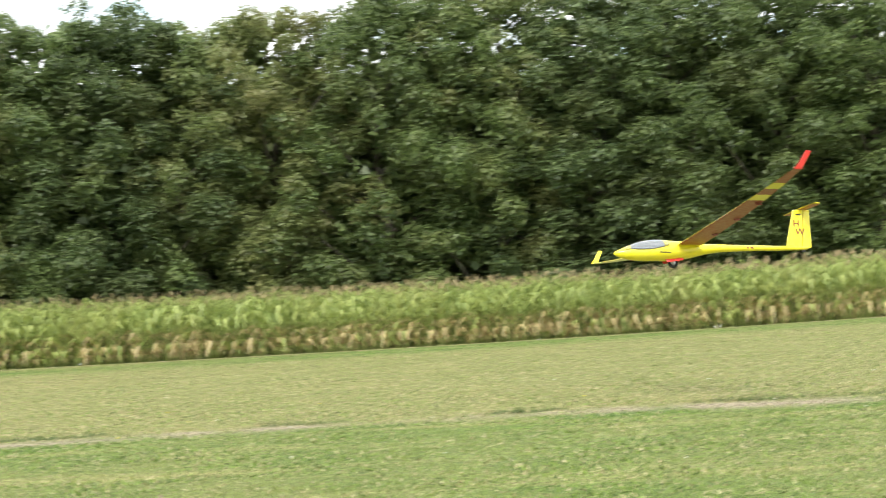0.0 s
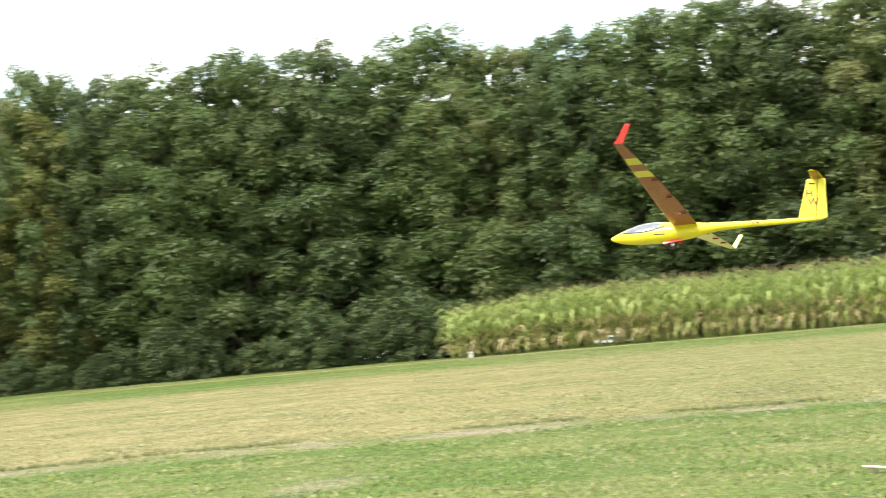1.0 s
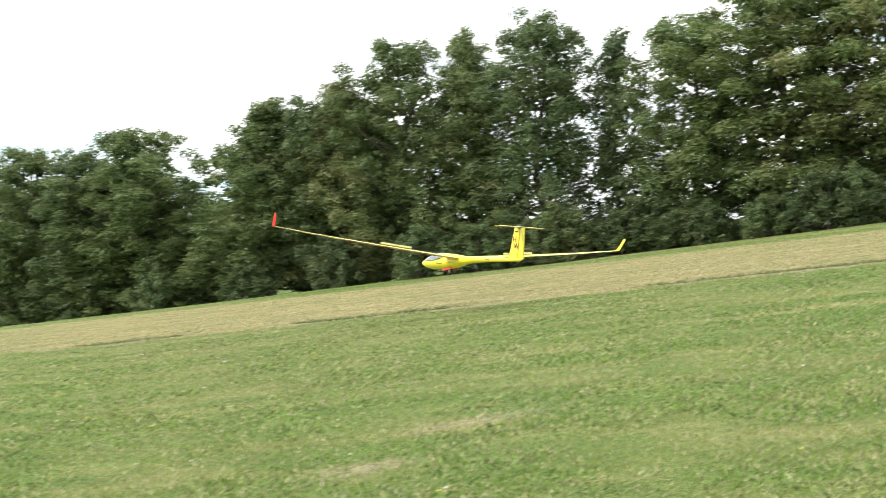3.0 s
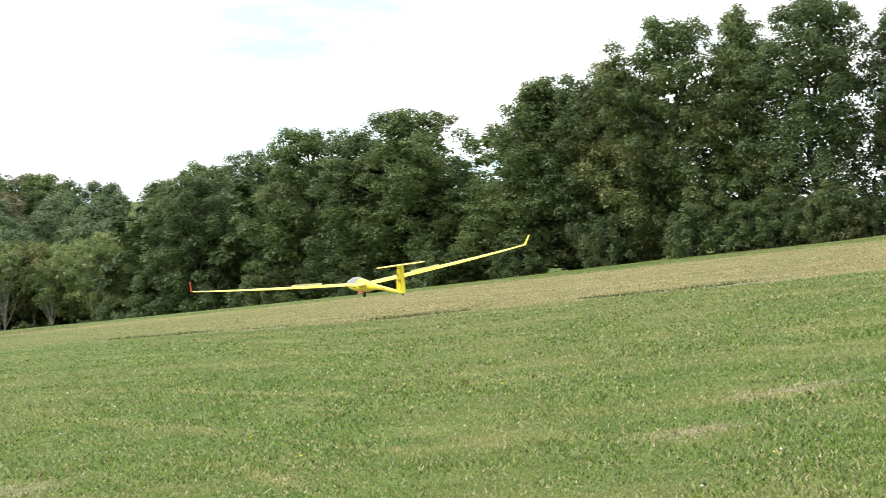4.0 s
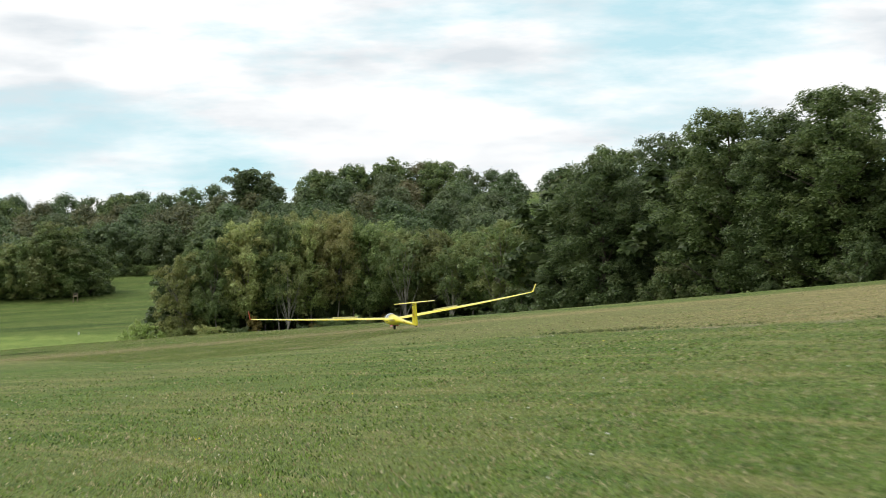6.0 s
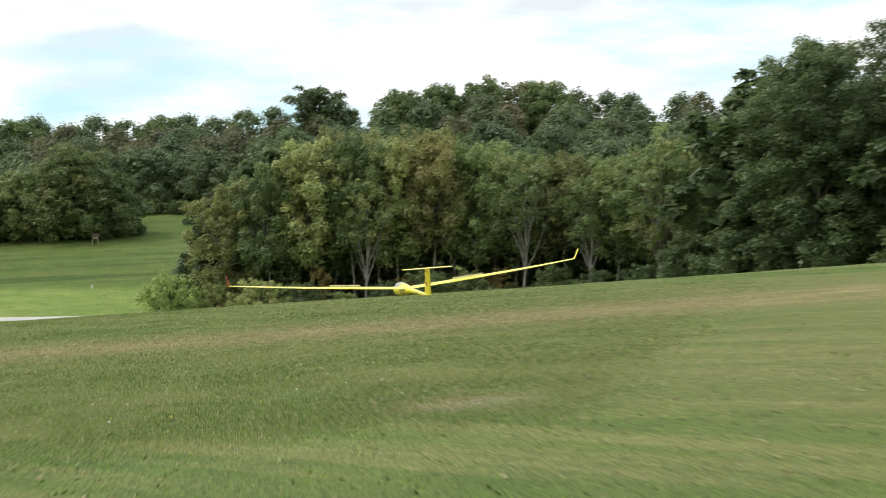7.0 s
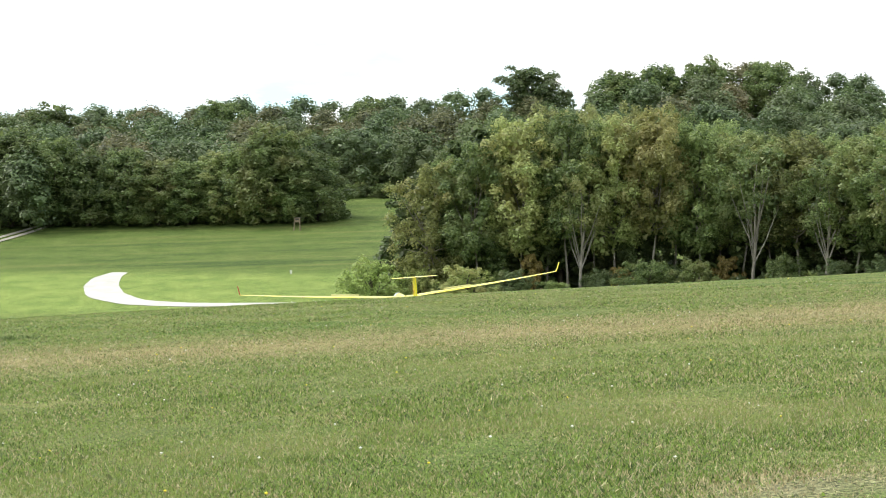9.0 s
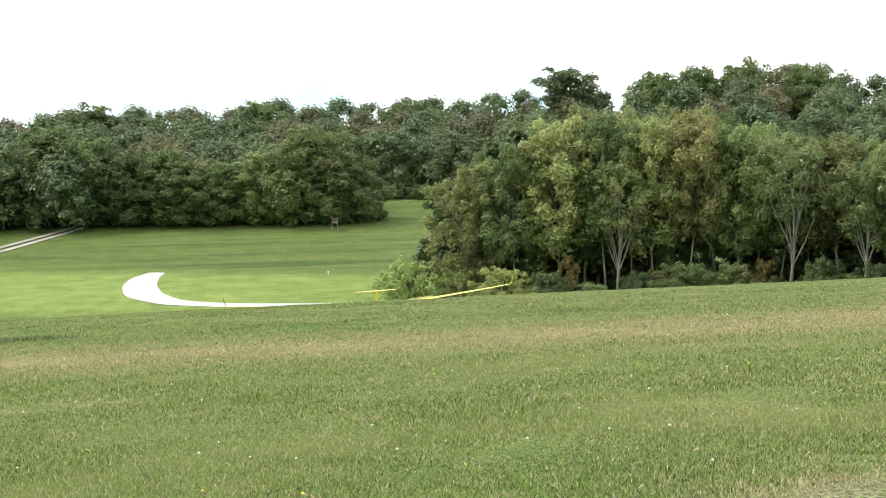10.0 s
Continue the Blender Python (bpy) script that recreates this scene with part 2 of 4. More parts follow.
RUBBER = surface("tyre_rubber", (0.02, 0.02, 0.02), (0.035, 0.034, 0.032), 8, 60, 0.8)
ALLOY = surface("grey_alloy", (0.55, 0.55, 0.56), (0.65, 0.65, 0.66), 8, 60, 0.35, 0.9, 0.1, 0.002)
TIMBER = surface("weathered_timber", (0.17, 0.12, 0.08), (0.30, 0.23, 0.16), 3, 30, 0.85, 0, 0.5, 0.01)
ROOFING = surface("grey_roofing", (0.12, 0.12, 0.13), (0.2, 0.19, 0.19), 1.5, 20, 0.85)
PETAL = surface("dandelion_yellow", (0.75, 0.58, 0.02), (0.82, 0.68, 0.05), 10, 60, 0.7)
SEED = surface("clover_white", (0.72, 0.70, 0.62), (0.8, 0.79, 0.74), 10, 60, 0.8)


def glass_material():
    m, nt, bsdf = start("canopy_glass")
    bsdf.inputs["Base Color"].default_value = (0.70, 0.73, 0.76, 1)
    bsdf.inputs["Transmission Weight"].default_value = 0.9
    bsdf.inputs["Roughness"].default_value = 0.06
    bsdf.inputs["IOR"].default_value = 1.45
    bsdf.inputs["Coat Weight"].default_value = 0.3
    return m


GLASS = glass_material()


# ---------------------------------------------------------------- mesh helpers
def mesh_from(name, verts, faces, mats, index=None, smooth=False):
    """A mesh of polygons that all have the same number of corners, out of arrays."""
    me = bpy.data.meshes.new(name)
    verts, faces = np.asarray(verts, np.float32), np.asarray(faces, np.int32)
    n, k = faces.shape
    me.vertices.add(len(verts))
    me.vertices.foreach_set("co", verts.ravel())
    me.loops.add(n * k)
    me.loops.foreach_set("vertex_index", faces.ravel())
    me.polygons.add(n)
    me.polygons.foreach_set("loop_start", np.arange(0, n * k, k, dtype=np.int32))
    if index is not None:
        me.polygons.foreach_set("material_index", np.asarray(index, np.int32))
    me.polygons.foreach_set("use_smooth", np.full(n, smooth))
    for m in mats:
        me.materials.append(m)
    me.update(calc_edges=True)
    me.validate()
    return me


def part(name, bm, material, parent, label="", smooth=True):
    me = bpy.data.meshes.new(name)
    bmesh.ops.recalc_face_normals(bm, faces=bm.faces)
    bm.to_mesh(me)
    bm.free()
    me.materials.append(material)
    for p in me.polygons:
        p.use_smooth = smooth
    ob = new(name, me)
    ob.parent = parent
    if label:
        tagged(ob, label)
    return ob


def hold(name, mesh, parent):
    ob = new(name, mesh)
    ob.parent = parent
    return ob


def box_bm(sx, sy, sz, at=(0, 0, 0), bevel=0.0):
    bm = bmesh.new()
    bmesh.ops.create_cube(bm, size=1.0, matrix=Matrix.Translation(at) @ Matrix.Diagonal((sx, sy, sz, 1)))
    if bevel:
        bmesh.ops.bevel(bm, geom=bm.edges[:], offset=bevel, segments=2, affect="EDGES", profile=0.5)
    return bm


def loft_bm(rings, close=True):
    """Skin over rings of points, capped at both ends."""
    bm = bmesh.new()
    loops = [[bm.verts.new(p) for p in ring] for ring in rings]
    n = len(loops[0])
    for a, b in zip(loops, loops[1:]):
        for i in range(n if close else n - 1):
            j = (i + 1) % n
            bm.faces.new((a[i], a[j], b[j], b[i]))
    if close:
        bm.faces.new(loops[0][::-1])
        bm.faces.new(loops[-1])
    return bm


# ---------------------------------------------------------------- lie of the land
SLOPES = [1.6537, 0.5168, -0.7305, -0.0594, 7.6006, -3.9512, 0.4491, 0.3018, -0.2558, 0.4606, 0.1855, -0.1503, 1.1052, -0.2861]


STEEP = 0.4  # the hillside beyond the meadow's foot rises in this share of an even slope's run


def uphill(x, y):
    """A spot of the even slope, brought to the steep hillside."""
    ahead = y - 40.0
    run = ahead if ahead <= 75 else 75 + (ahead - 75) * STEEP
    return 2.1 + (x - 2.1) * run / ahead, 40.0 + run


def smooth_step(a, b, v):
    v = np.clip((v - a) / (b - a), 0, 1)
    return v * v * (3 - 2 * v)


def height(x, y):
    """The field climbs to the east, swells to a brow in the north, dips, and climbs again as the far hillside."""
    u, v = np.clip(x, -30, 74.4) / 60, np.clip(y, -18, 91.2) / 60
    z, k = 0.0, 0
    for i in range(5):
        for j in range(5 - i):
            if i + j:
                z = z + SLOPES[k] * u ** i * v ** j
                k += 1
    ahead = np.maximum(y - 40.0, 1.0)
    reach = np.where(ahead > 75, 75 + (ahead - 75) / STEEP, ahead)
    w = np.clip(reach - 71.6, 0, 190)
    far = 0.12 + 0.055 * w + 0.000333 * w * w + 0.05 * np.clip(2.1 + (x - 2.1) * reach / ahead, -72, 72)
    far = 2.27 + (far - 2.27) * ahead / reach
    z = z - 0.168 * smooth_step(78.5, 87, y) + 0.21 * np.exp(-((y - 66) / 5.04) ** 2 - ((x + 2.5) / 9.0) ** 2)
    z = z + (0.03 + 0.13 * smooth_step(-6, 4, x)) * np.exp(-((y - 73) / 5.0) ** 2)
    s = smooth_step(88.8, 122.4, y)
    return z * (1 - s) + far * s - 0.02 * np.clip(y - 200, 0, 900)


def place(x, y, up=0.0):
    return Vector((x, y, float(height(x, y)) + up))


def bearing(x, y):
    return np.degrees(np.arctan2(x, y))


def track_at(b):
    """How far off the old track runs, by compass bearing from the start."""
    return np.interp(b, (-20, -5, 5.8, 10.6, 19, 31, 44, 60, 86, 110), (62.4, 55.2, 44.2, 40.8, 35.4, 33.6, 32.9, 33.6, 31.9, 32.2))


def edge_at(b):
    """How far off the field's edge runs."""
    return np.interp(b, (-10, 3, 10, 24, 40, 60, 90, 110), (69.6, 79.2, 80.4, 75.6, 72, 71.4, 69, 69.6))


def dryness(x, y):
    b, r = bearing(x, y), np.hypot(x, y)
    t, e = track_at(b), edge_at(b)
    strip = smooth_step(t - 0.2, t + 0.5, r) * (1 - smooth_step(e - 15, e - 9.0, r)) * (1 - 0.5 * smooth_step(55, 82, b)) * smooth_step(0, 24, b)
    band = np.exp(-((y - 57.6 - 0.04 * x) / 2.2) ** 2) * (1 - smooth_step(14, 22, x)) * 0.8
    margin = np.exp(-((r - e + 0.6) / (0.8 + 2.0 * smooth_step(68, 96, b))) ** 2) * smooth_step(48, 62, b)
    return np.clip(strip + band + 1.3 * margin, 0, 1)


# bare, scorched spots: x, y, half length, half width
SPOTS = [(2.05, 15.4, 0.6, 0.4), (6.5, 12.2, 0.5, 0.25), (3.4, 46.4, 0.45, 0.5), (8.4, 13.4, 0.8, 0.3), (25, 12.3, 0.7, 0.4), (1.2, 14.2, 0.6, 0.4)]


def spots(x, y):
    v = 0.0
    for sx, sy, a, b in SPOTS:
        v = v + np.exp(-((x - sx) / a) ** 2 - ((y - sy) / b) ** 2)
    return v


def dirt_at(x, y):
    """Bare earth: the old track, the foot of the maize and scorched spots."""
    b, r = bearing(x, y), np.hypot(x, y)
    t, e = track_at(b), edge_at(b)
    broken = np.clip(0.45 + 0.4 * smooth_step(40, 58, b) + 0.5 * np.sin(b * 1.9 + 2 * np.sin(b * 0.7)), 0.1, 0.9)
    track = np.exp(-((r - t + 0.25 * np.sin(x * 0.7 + y * 0.4)) / (0.32 + 0.2 * smooth_step(40, 58, b))) ** 2) * smooth_step(5, 12, b) * broken
    foot = 0.6 * np.exp(-((r - e + 0.2) / (0.45 + 1.4 * smooth_step(72, 98, b))) ** 2) * smooth_step(62, 68, b)
    return np.clip(track + foot + 0.75 * spots(x, y), 0, 1)


def tufts_at(x, y):
    """Rank grass: beside the old track, and in a broken line on the brow."""
    b, r = bearing(x, y), np.hypot(x, y)
    ragged = 0.35 * np.sin(x * 0.9 + 1.3 * np.sin(y * 0.5)) + 0.2 * np.sin(y * 2.1)
    fine = 0.4 * np.sin(x * 3.1 + y * 2.3 + 2 * np.sin(x * 1.3))
    a = np.exp(-((r - track_at(b) - 0.6 + ragged * 0.3) / 0.26) ** 2) * np.clip(0.2 + 0.25 * smooth_step(40, 58, b) + ragged + fine, 0, 0.45) * smooth_step(5, 12, b) * (1 - 0.2 * smooth_step(48, 62, b))
    return a + np.exp(-((y - 61.8 - 0.1 * x + ragged * 0.5) / 0.35) ** 2) * np.clip(0.2 + 1.6 * ragged + fine, 0, 0.8) * smooth_step(10, 2, x)


def ground_sheet():
    def axis(lo, hi, step, out):
        mid = np.arange(lo, hi + step, step)
        grow = np.cumsum(step * 1.16 ** np.arange(1, 55))
        grow = grow[grow < out]
        return np.concatenate([lo - grow[::-1], mid, hi + grow])
    xs, ys = axis(-30, 80, 0.45, 2600), axis(-14, 124, 0.45, 2600)
    X, Y = np.meshgrid(xs, ys)
    Z = height(X, Y)
    rng = np.random.default_rng(5)
    near = (np.abs(X) < 100) & (np.abs(Y) < 130)
    Z = Z + near * rng.normal(0, 0.003, Z.shape)
    idx = np.arange(X.size).reshape(X.shape)
    quads = np.stack([idx[:-1, :-1], idx[:-1, 1:], idx[1:, 1:], idx[1:, :-1]], -1).reshape(-1, 4)
    me = mesh_from("ground", np.stack([X, Y, Z], -1).reshape(-1, 3), quads, [GROUND], smooth=True)
    dirt, tufts = dirt_at(X, Y), tufts_at(X, Y)
    lush = smooth_step(86, 96, Y)
    # the last mask bounds the meadow strip whose sunlight is painted on
    sunlit_patch = smooth_step(112, 116, Y + 0.12 * X) * (1 - smooth_step(121.5, 124.5, Y + 0.2 * X)) * smooth_step(30, 10, X)
    for key, field in (("dry", dryness(X, Y)), ("dirt", dirt), ("tufts", tufts), ("lush", lush), ("sunlit_patch", sunlit_patch), ("across", np.hypot(X, Y) - track_at(bearing(X, Y))), ("along", bearing(X, Y))):
        at = me.attributes.new(key, "FLOAT", "POINT")
        at.data.foreach_set("value", np.asarray(field, np.float32).ravel())
    return tagged(new("ground", me), "sloping mown grass field with straw-dry strips and a meadow beyond", "ground", kind="structure")


ground_sheet()


def ribbon(name, points, width, material, label, lift=0.02):
    """A path laid along a smooth line over the land; points carry x, y and a width factor."""
    pts = np.array([(*uphill(x, y), k * (uphill(x, y)[1] - 40) / (y - 40)) for x, y, k in points], float)
    s = np.linspace(0, len(pts) - 1, (len(pts) - 1) * 10 + 1)
    line = np.stack([np.interp(s, np.arange(len(pts)), pts[:, k]) for k in range(3)], -1)
    for _ in range(6):
        line[1:-1] = (line[:-2] + line[1:-1] * 2 + line[2:]) / 4
    d = np.gradient(line[:, :2], axis=0)
    side = np.stack([-d[:, 1], d[:, 0]], -1) / np.linalg.norm(d, axis=1)[:, None]
    rng = np.random.default_rng(3)
    cols = []
    for k in np.linspace(-1, 1, 5):
        off = line[:, :2] + side * (k * width / 2 * line[:, 2] * (1 + rng.normal(0, 0.018, len(line))))[:, None]
        cols.append(np.column_stack([off, height(off[:, 0], off[:, 1]) + lift + 0.01 * (1 - abs(k))]))
    v = np.stack(cols, 1)
    idx = np.arange(v.shape[0] * 5).reshape(-1, 5)
    q = np.stack([idx[:-1, :-1], idx[:-1, 1:], idx[1:, 1:], idx[1:, :-1]], -1).reshape(-1, 4)
    return tagged(new(name, mesh_from(name, v.reshape(-1, 3), q, [material], smooth=True)), label, "path", kind="structure")


ribbon("gravel_road", [(-3.4, 118.0, 0.3), (-8.2, 119.6, 0.36), (-10.9, 122.0, 0.5), (-13.0, 126.8, 0.75), (-14.2, 132.5, 0.75), (-14.8, 137.5, 0.65), (-14.7, 141.0, 0.4)], 2.3, GRAVEL,
       "pale gravel farm road curving through the meadow", 0.02)
ribbon("forest_lane_rut", [(-29.2, 150, 1), (-28.4, 159.5, 1), (-27.9, 168.6, 1), (-27.2, 178, 1), (-26.6, 190, 1)], 0.55, LANE, "pale wheel rut of a lane climbing into the forest", 0.03)
ribbon("forest_lane_rut", [(-30.3, 150, 1), (-29.5, 159.5, 1), (-29.0, 168.6, 1), (-28.2, 178, 1), (-27.5, 190, 1)], 0.55, LANE, "pale wheel rut of a lane climbing into the forest", 0.03)


# ---------------------------------------------------------------- trees
def tube(points, radii, sides=7):
    """Vertices and quads of a bent, tapering limb."""
    pts, out = [Vector(p) for p in points], []
    for i, (p, r) in enumerate(zip(pts, radii)):
        d = (pts[min(i + 1, len(pts) - 1)] - pts[max(i - 1, 0)]).normalized()
        a = d.orthogonal().normalized()
        b = d.cross(a)
        out += [p + (a * math.cos(t) + b * math.sin(t)) * r for t in (2 * math.pi * k / sides for k in range(sides))]
    f = []
    for i in range(len(pts) - 1):
        for k in range(sides):
            j = (k + 1) % sides
            f.append((i * sides + k, i * sides + j, i * sides + sides + j, i * sides + sides + k))
    return out, f


def leaf_cards(rng, centres, normals, length, width):
    """Small leaf sprays at given places, turned about their normals at random."""
    n = len(centres)
    t = rng.normal(size=(n, 3))
    t -= normals * np.sum(t * normals, 1, keepdims=True)
    t /= np.linalg.norm(t, axis=1, keepdims=True) + 1e-9
    s = np.cross(normals, t)
    ln = (length * rng.uniform(0.6, 1.4, n))[:, None]
    wd = (width * rng.uniform(0.6, 1.4, n))[:, None]
    sag = normals * ln * rng.uniform(-0.35, 0.1, n)[:, None]
    v = np.stack([centres - t * ln / 2 + s * wd / 2, centres - t * ln / 2 - s * wd / 2, centres + t * ln / 2 + sag], 1)
    return v.reshape(-1, 3), np.arange(n * 3).reshape(-1, 3)


def crown_leaves(rng, clumps, per, length, width, flat=0.7, ragged=0.12, jitter=0.34):
    """Leaves gathered in boughs: domed, ragged clumps about given centres (x, y, z, radius)."""
    cs, ns = [], []
    for x, y, z, r in clumps:
        k = max(8, int(per * r * r))
        d = rng.normal(size=(k, 3))
        d[:, 2] = np.where((d[:, 2] < 0) & (rng.random(k) < 0.65), -d[:, 2], d[:, 2])
        d /= np.linalg.norm(d, axis=1, keepdims=True)
        rad = r * rng.uniform(0.2, 1.0, k) ** 0.35 * (1 + ragged * rng.normal(size=k))
        lobes = 1 + 0.28 * np.sin(d[:, 0] * 5 + x * 3) * np.sin(d[:, 1] * 5 + y * 3 + d[:, 2] * 4)
        p = d * (rad * lobes)[:, None] * np.array((1.0, 1.0, flat))
        p[:, 2] -= 0.15 * (p[:, 0] ** 2 + p[:, 1] ** 2) / r
        cs.append(p + (x, y, z))
        nn = d * 0.8 + np.array((0, 0, 0.45)) + rng.normal(size=(k, 3)) * jitter
        ns.append(nn / np.linalg.norm(nn, axis=1, keepdims=True))
    return leaf_cards(rng, np.concatenate(cs), np.concatenate(ns), length, width)


def tree_kind(seed, name, leaves, bark, shape="full", count=46000, length=0.102, width=0.084, boughs=190, low=0.06, size=0.5, flat=0.9, tall=10.0, stem=1.0, sweep=1.4, fork=0.08):
    """A tree of that height and 6 m wide, to be scaled: trunk with limbs, and a crown of leafy boughs."""
    rng = np.random.default_rng(seed)
    clumps, limbs = [], []
    for k in range(boughs):
        f = (k + 0.5) / boughs
        u = f ** 0.85
        z = tall * (low + (0.93 - low) * u)
        if shape == "full":
            env = 3.0 * (0.80 + 0.45 * u - 0.80 * u ** 4)
        elif shape == "cone":
            env = 3.0 * (1.0 - 0.72 * u ** 1.5)
        elif shape == "high":
            env = 3.0 * math.sin(math.pi * min(1, 0.16 + 0.68 * u)) ** 0.7
        elif shape == "plume":
            env = 3.0 * (0.62 + 0.75 * u - 0.95 * u ** 3.2)
        else:
            env = 3.0 * math.sqrt(max(0.12, 1 - (2 * u - 0.75) ** 2 / 1.9))
        a = k * 2.39996 + rng.uniform(-0.4, 0.4)
        env *= 1 + 0.14 * math.sin(3 * a + seed) + 0.42 * noise.noise((math.cos(a) * 1.3, math.sin(a) * 1.3, z * 0.55 + seed * 7.3))
        r = max(0.1, env * rng.uniform(0.3, 1.0) ** 0.6 * 1.06 - 0.25)
        big = rng.uniform(0.6, 1.2) * size * (0.8 + 0.35 * (1 - u))
        clumps.append((r * math.cos(a), r * math.sin(a), z + rng.uniform(-0.35, 0.35), big))
        if k % max(3, boughs // 28) == 0 and u < 0.9:
            limbs.append((r * math.cos(a) * 0.9, r * math.sin(a) * 0.9, z))
    area = sum(c[3] ** 2 for c in clumps)
    lv, lf = crown_leaves(rng, clumps, count / area, length, width, flat)
    inner = [(x * 0.5, y * 0.5, z - 0.25, s) for x, y, z, s in clumps]
    iv, jf = crown_leaves(rng, inner, count * 0.1 / area, length * 2.3, width * 2.3, flat)
    v = np.concatenate([lv, iv])
    wide = np.percentile(np.abs(v[:, :2]), 98)
    grow = np.array((3.0 / wide, 3.0 / wide, tall / np.percentile(v[:, 2], 99.9)))
    crown = mesh_from("crown", v * grow, np.concatenate([lf, jf + len(lv)]), [leaves])
    lean = [(rng.uniform(-0.25, 0.25) * k, rng.uniform(-0.25, 0.25) * k) for k in range(6)]
    tv, tf = [], []

    def add(points, radii, sides):
        v, f = tube(points, radii, sides)
        tf.extend(tuple(i + len(tv) for i in q) for q in f)
        tv.extend(v)
    spine = [(lean[k][0] * 0.4, lean[k][1] * 0.4, -0.4 + k * 0.185 * tall) for k in range(6)]
    add(spine, [q * stem for q in (0.24, 0.17, 0.14, 0.11, 0.07, 0.03)], 8)
    for x, y, z in limbs:
        z0 = max(fork * tall, z - sweep)
        k = min(4.99, (z0 + 0.4) / (0.185 * tall))
        i = int(k)
        root = Vector(spine[i]).lerp(Vector(spine[i + 1]), k - i)
        tip = Vector((x, y, z))
        mid = root.lerp(tip, 0.5) + Vector((0, 0, -0.15 + rng.uniform(-0.2, 0.2)))
        add((root, mid, tip), [q * (0.5 + 0.5 * stem) for q in (0.065, 0.045, 0.015)], 5)
    trunk = mesh_from("trunk", [tuple(v) for v in tv], tf, [bark], smooth=True)
    return name, trunk, crown, tall


def plant_tree(kind, x, y, high, wide, label, turn, group="trees of the wood", category="tree", sink=0.0):
    name, trunk, crown, tall = kind
    ob = new(name)
    ob.matrix_world = Matrix.Translation(place(x, y, -sink)) @ pose(0, 0, 0, 0, 0, turn) @ Matrix.Diagonal((wide / 6, wide / 6, high / tall, 1))
    hold("trunk", trunk, ob)
    hold("crown", crown, ob)
    return tagged(ob, label, category, group)


BEECH = [tree_kind(11 + k, "beech_tree", LEAVES, BARK, s, boughs=n) for k, (s, n) in enumerate((("full", 190), ("round", 170), ("full", 210), ("cone", 210)))]
DARK = [tree_kind(31 + k, "hornbeam_tree", DARK_LEAVES, BARK, s) for k, s in enumerate(("full", "round"))]
ASH = [tree_kind(51 + k, "ash_tree", m, PALE_BARK, "plume", low=l, boughs=92, count=18000, length=0.12, width=0.1, size=0.46, flat=1.0, tall=8.5, stem=0.45, sweep=2.6, fork=0.36)
       for k, (m, l) in enumerate(((LIGHT_LEAVES, 0.30), (ASH_OLIVE, 0.07), (ASH_GREEN, 0.22), (ASH_OLIVE, 0.38), (ASH_GREEN, 0.34)))]
BARE = tree_kind(66, "ash_tree", ASH_GREEN, PALE_BARK, "plume", low=0.5, boughs=40, count=4200, length=0.12, width=0.1, size=0.42, tall=8.5, stem=0.75, sweep=3.6, fork=0.22)
OAK = [tree_kind(55 + k, "oak_tree", m, BARK, "round", low=0.04, boughs=130, count=17000, length=0.17, width=0.13, size=0.55, tall=7.0) for k, m in enumerate((LEAVES, ASH_GREEN))]
UMBRELLA = tree_kind(59, "spreading_tree", DARK_LEAVES, BARK, "high", low=0.45, boughs=44, count=9000, length=0.2, width=0.15, tall=8.0, size=0.75, flat=0.6)
AUTUMN = tree_kind(58, "yellowing_tree", YELLOW_LEAVES, BARK, "full")
RUSSET = tree_kind(61, "russet_tree", RUSSET_LEAVES, BARK, "full", count=3500, boughs=20, length=0.45, width=0.35, tall=7.0)
SPARSE = tree_kind(71, "thin_crowned_tree", DARK_LEAVES, BARK, "cone", count=8500, boughs=60, size=0.62, length=0.17, width=0.13)
BACK = [tree_kind(75 + k, "forest_tree", m, BARK, "full", count=4800, length=0.36, width=0.28, boughs=60) for k, m in enumerate((DARK_LEAVES, LEAVES))]
SHRUB = [tree_kind(81 + k, "bush", m, BARK, "round", count=8500, length=0.165, width=0.13, boughs=70, low=0.03, tall=4.2, size=0.5) for k, m in enumerate((LEAVES, LIGHT_LEAVES, DARK_LEAVES, SUNLIT_LEAVES))]

# trees along the wood's edge: x, y, height, width
WOOD_FAR = [
    (0.7, 115.4, 2.3, 2.4),
    (2.1, 115.3, 5.8, 3.9),
    (4, 115, 6.5, 4.5),
    (5.7, 114.8, 7.5, 4.7),
    (7.6, 114.5, 7.6, 4.4),
    (9.4, 114.2, 7.3, 4.2),
    (10.9, 113.9, 7.7, 4.4),
    (12.7, 113.6, 7, 4.2),
    (14.4, 113.2, 6.5, 4.4),
    (16.4, 112.1, 6.3, 4.9),
    (18.1, 109.6, 5.9, 4.7),
    (19.9, 107.6, 6.3, 4.6),
    (21.4, 104.8, 6.6, 4.6),
]
WOOD_MID = [
    (23.0, 99.5, 8.6, 4.6),
    (25.4, 105.4, 9.7, 5.2),
    (26.6, 99.7, 9.5, 4.7),
    (27.3, 91.7, 9.5, 5.4),
    (29, 88.7, 8.8, 4.6),
    (30.8, 85.5, 9.3, 6.7),
    (32.9, 81.7, 4.8, 3.7),
    (34.4, 78.4, 9.2, 5.1),
    (35.9, 77, 9, 3.3),
    (37.1, 76, 9.5, 4.2),
]
WOOD_TALL = [
    (39.3, 74.3, 10.3, 5.6),
    (41.6, 72.3, 10.2, 4.4),
    (44, 70.1, 10.5, 5.6),
    (46.4, 67.7, 9.4, 3.5),
    (48.7, 65.2, 9.6, 5.5),
]
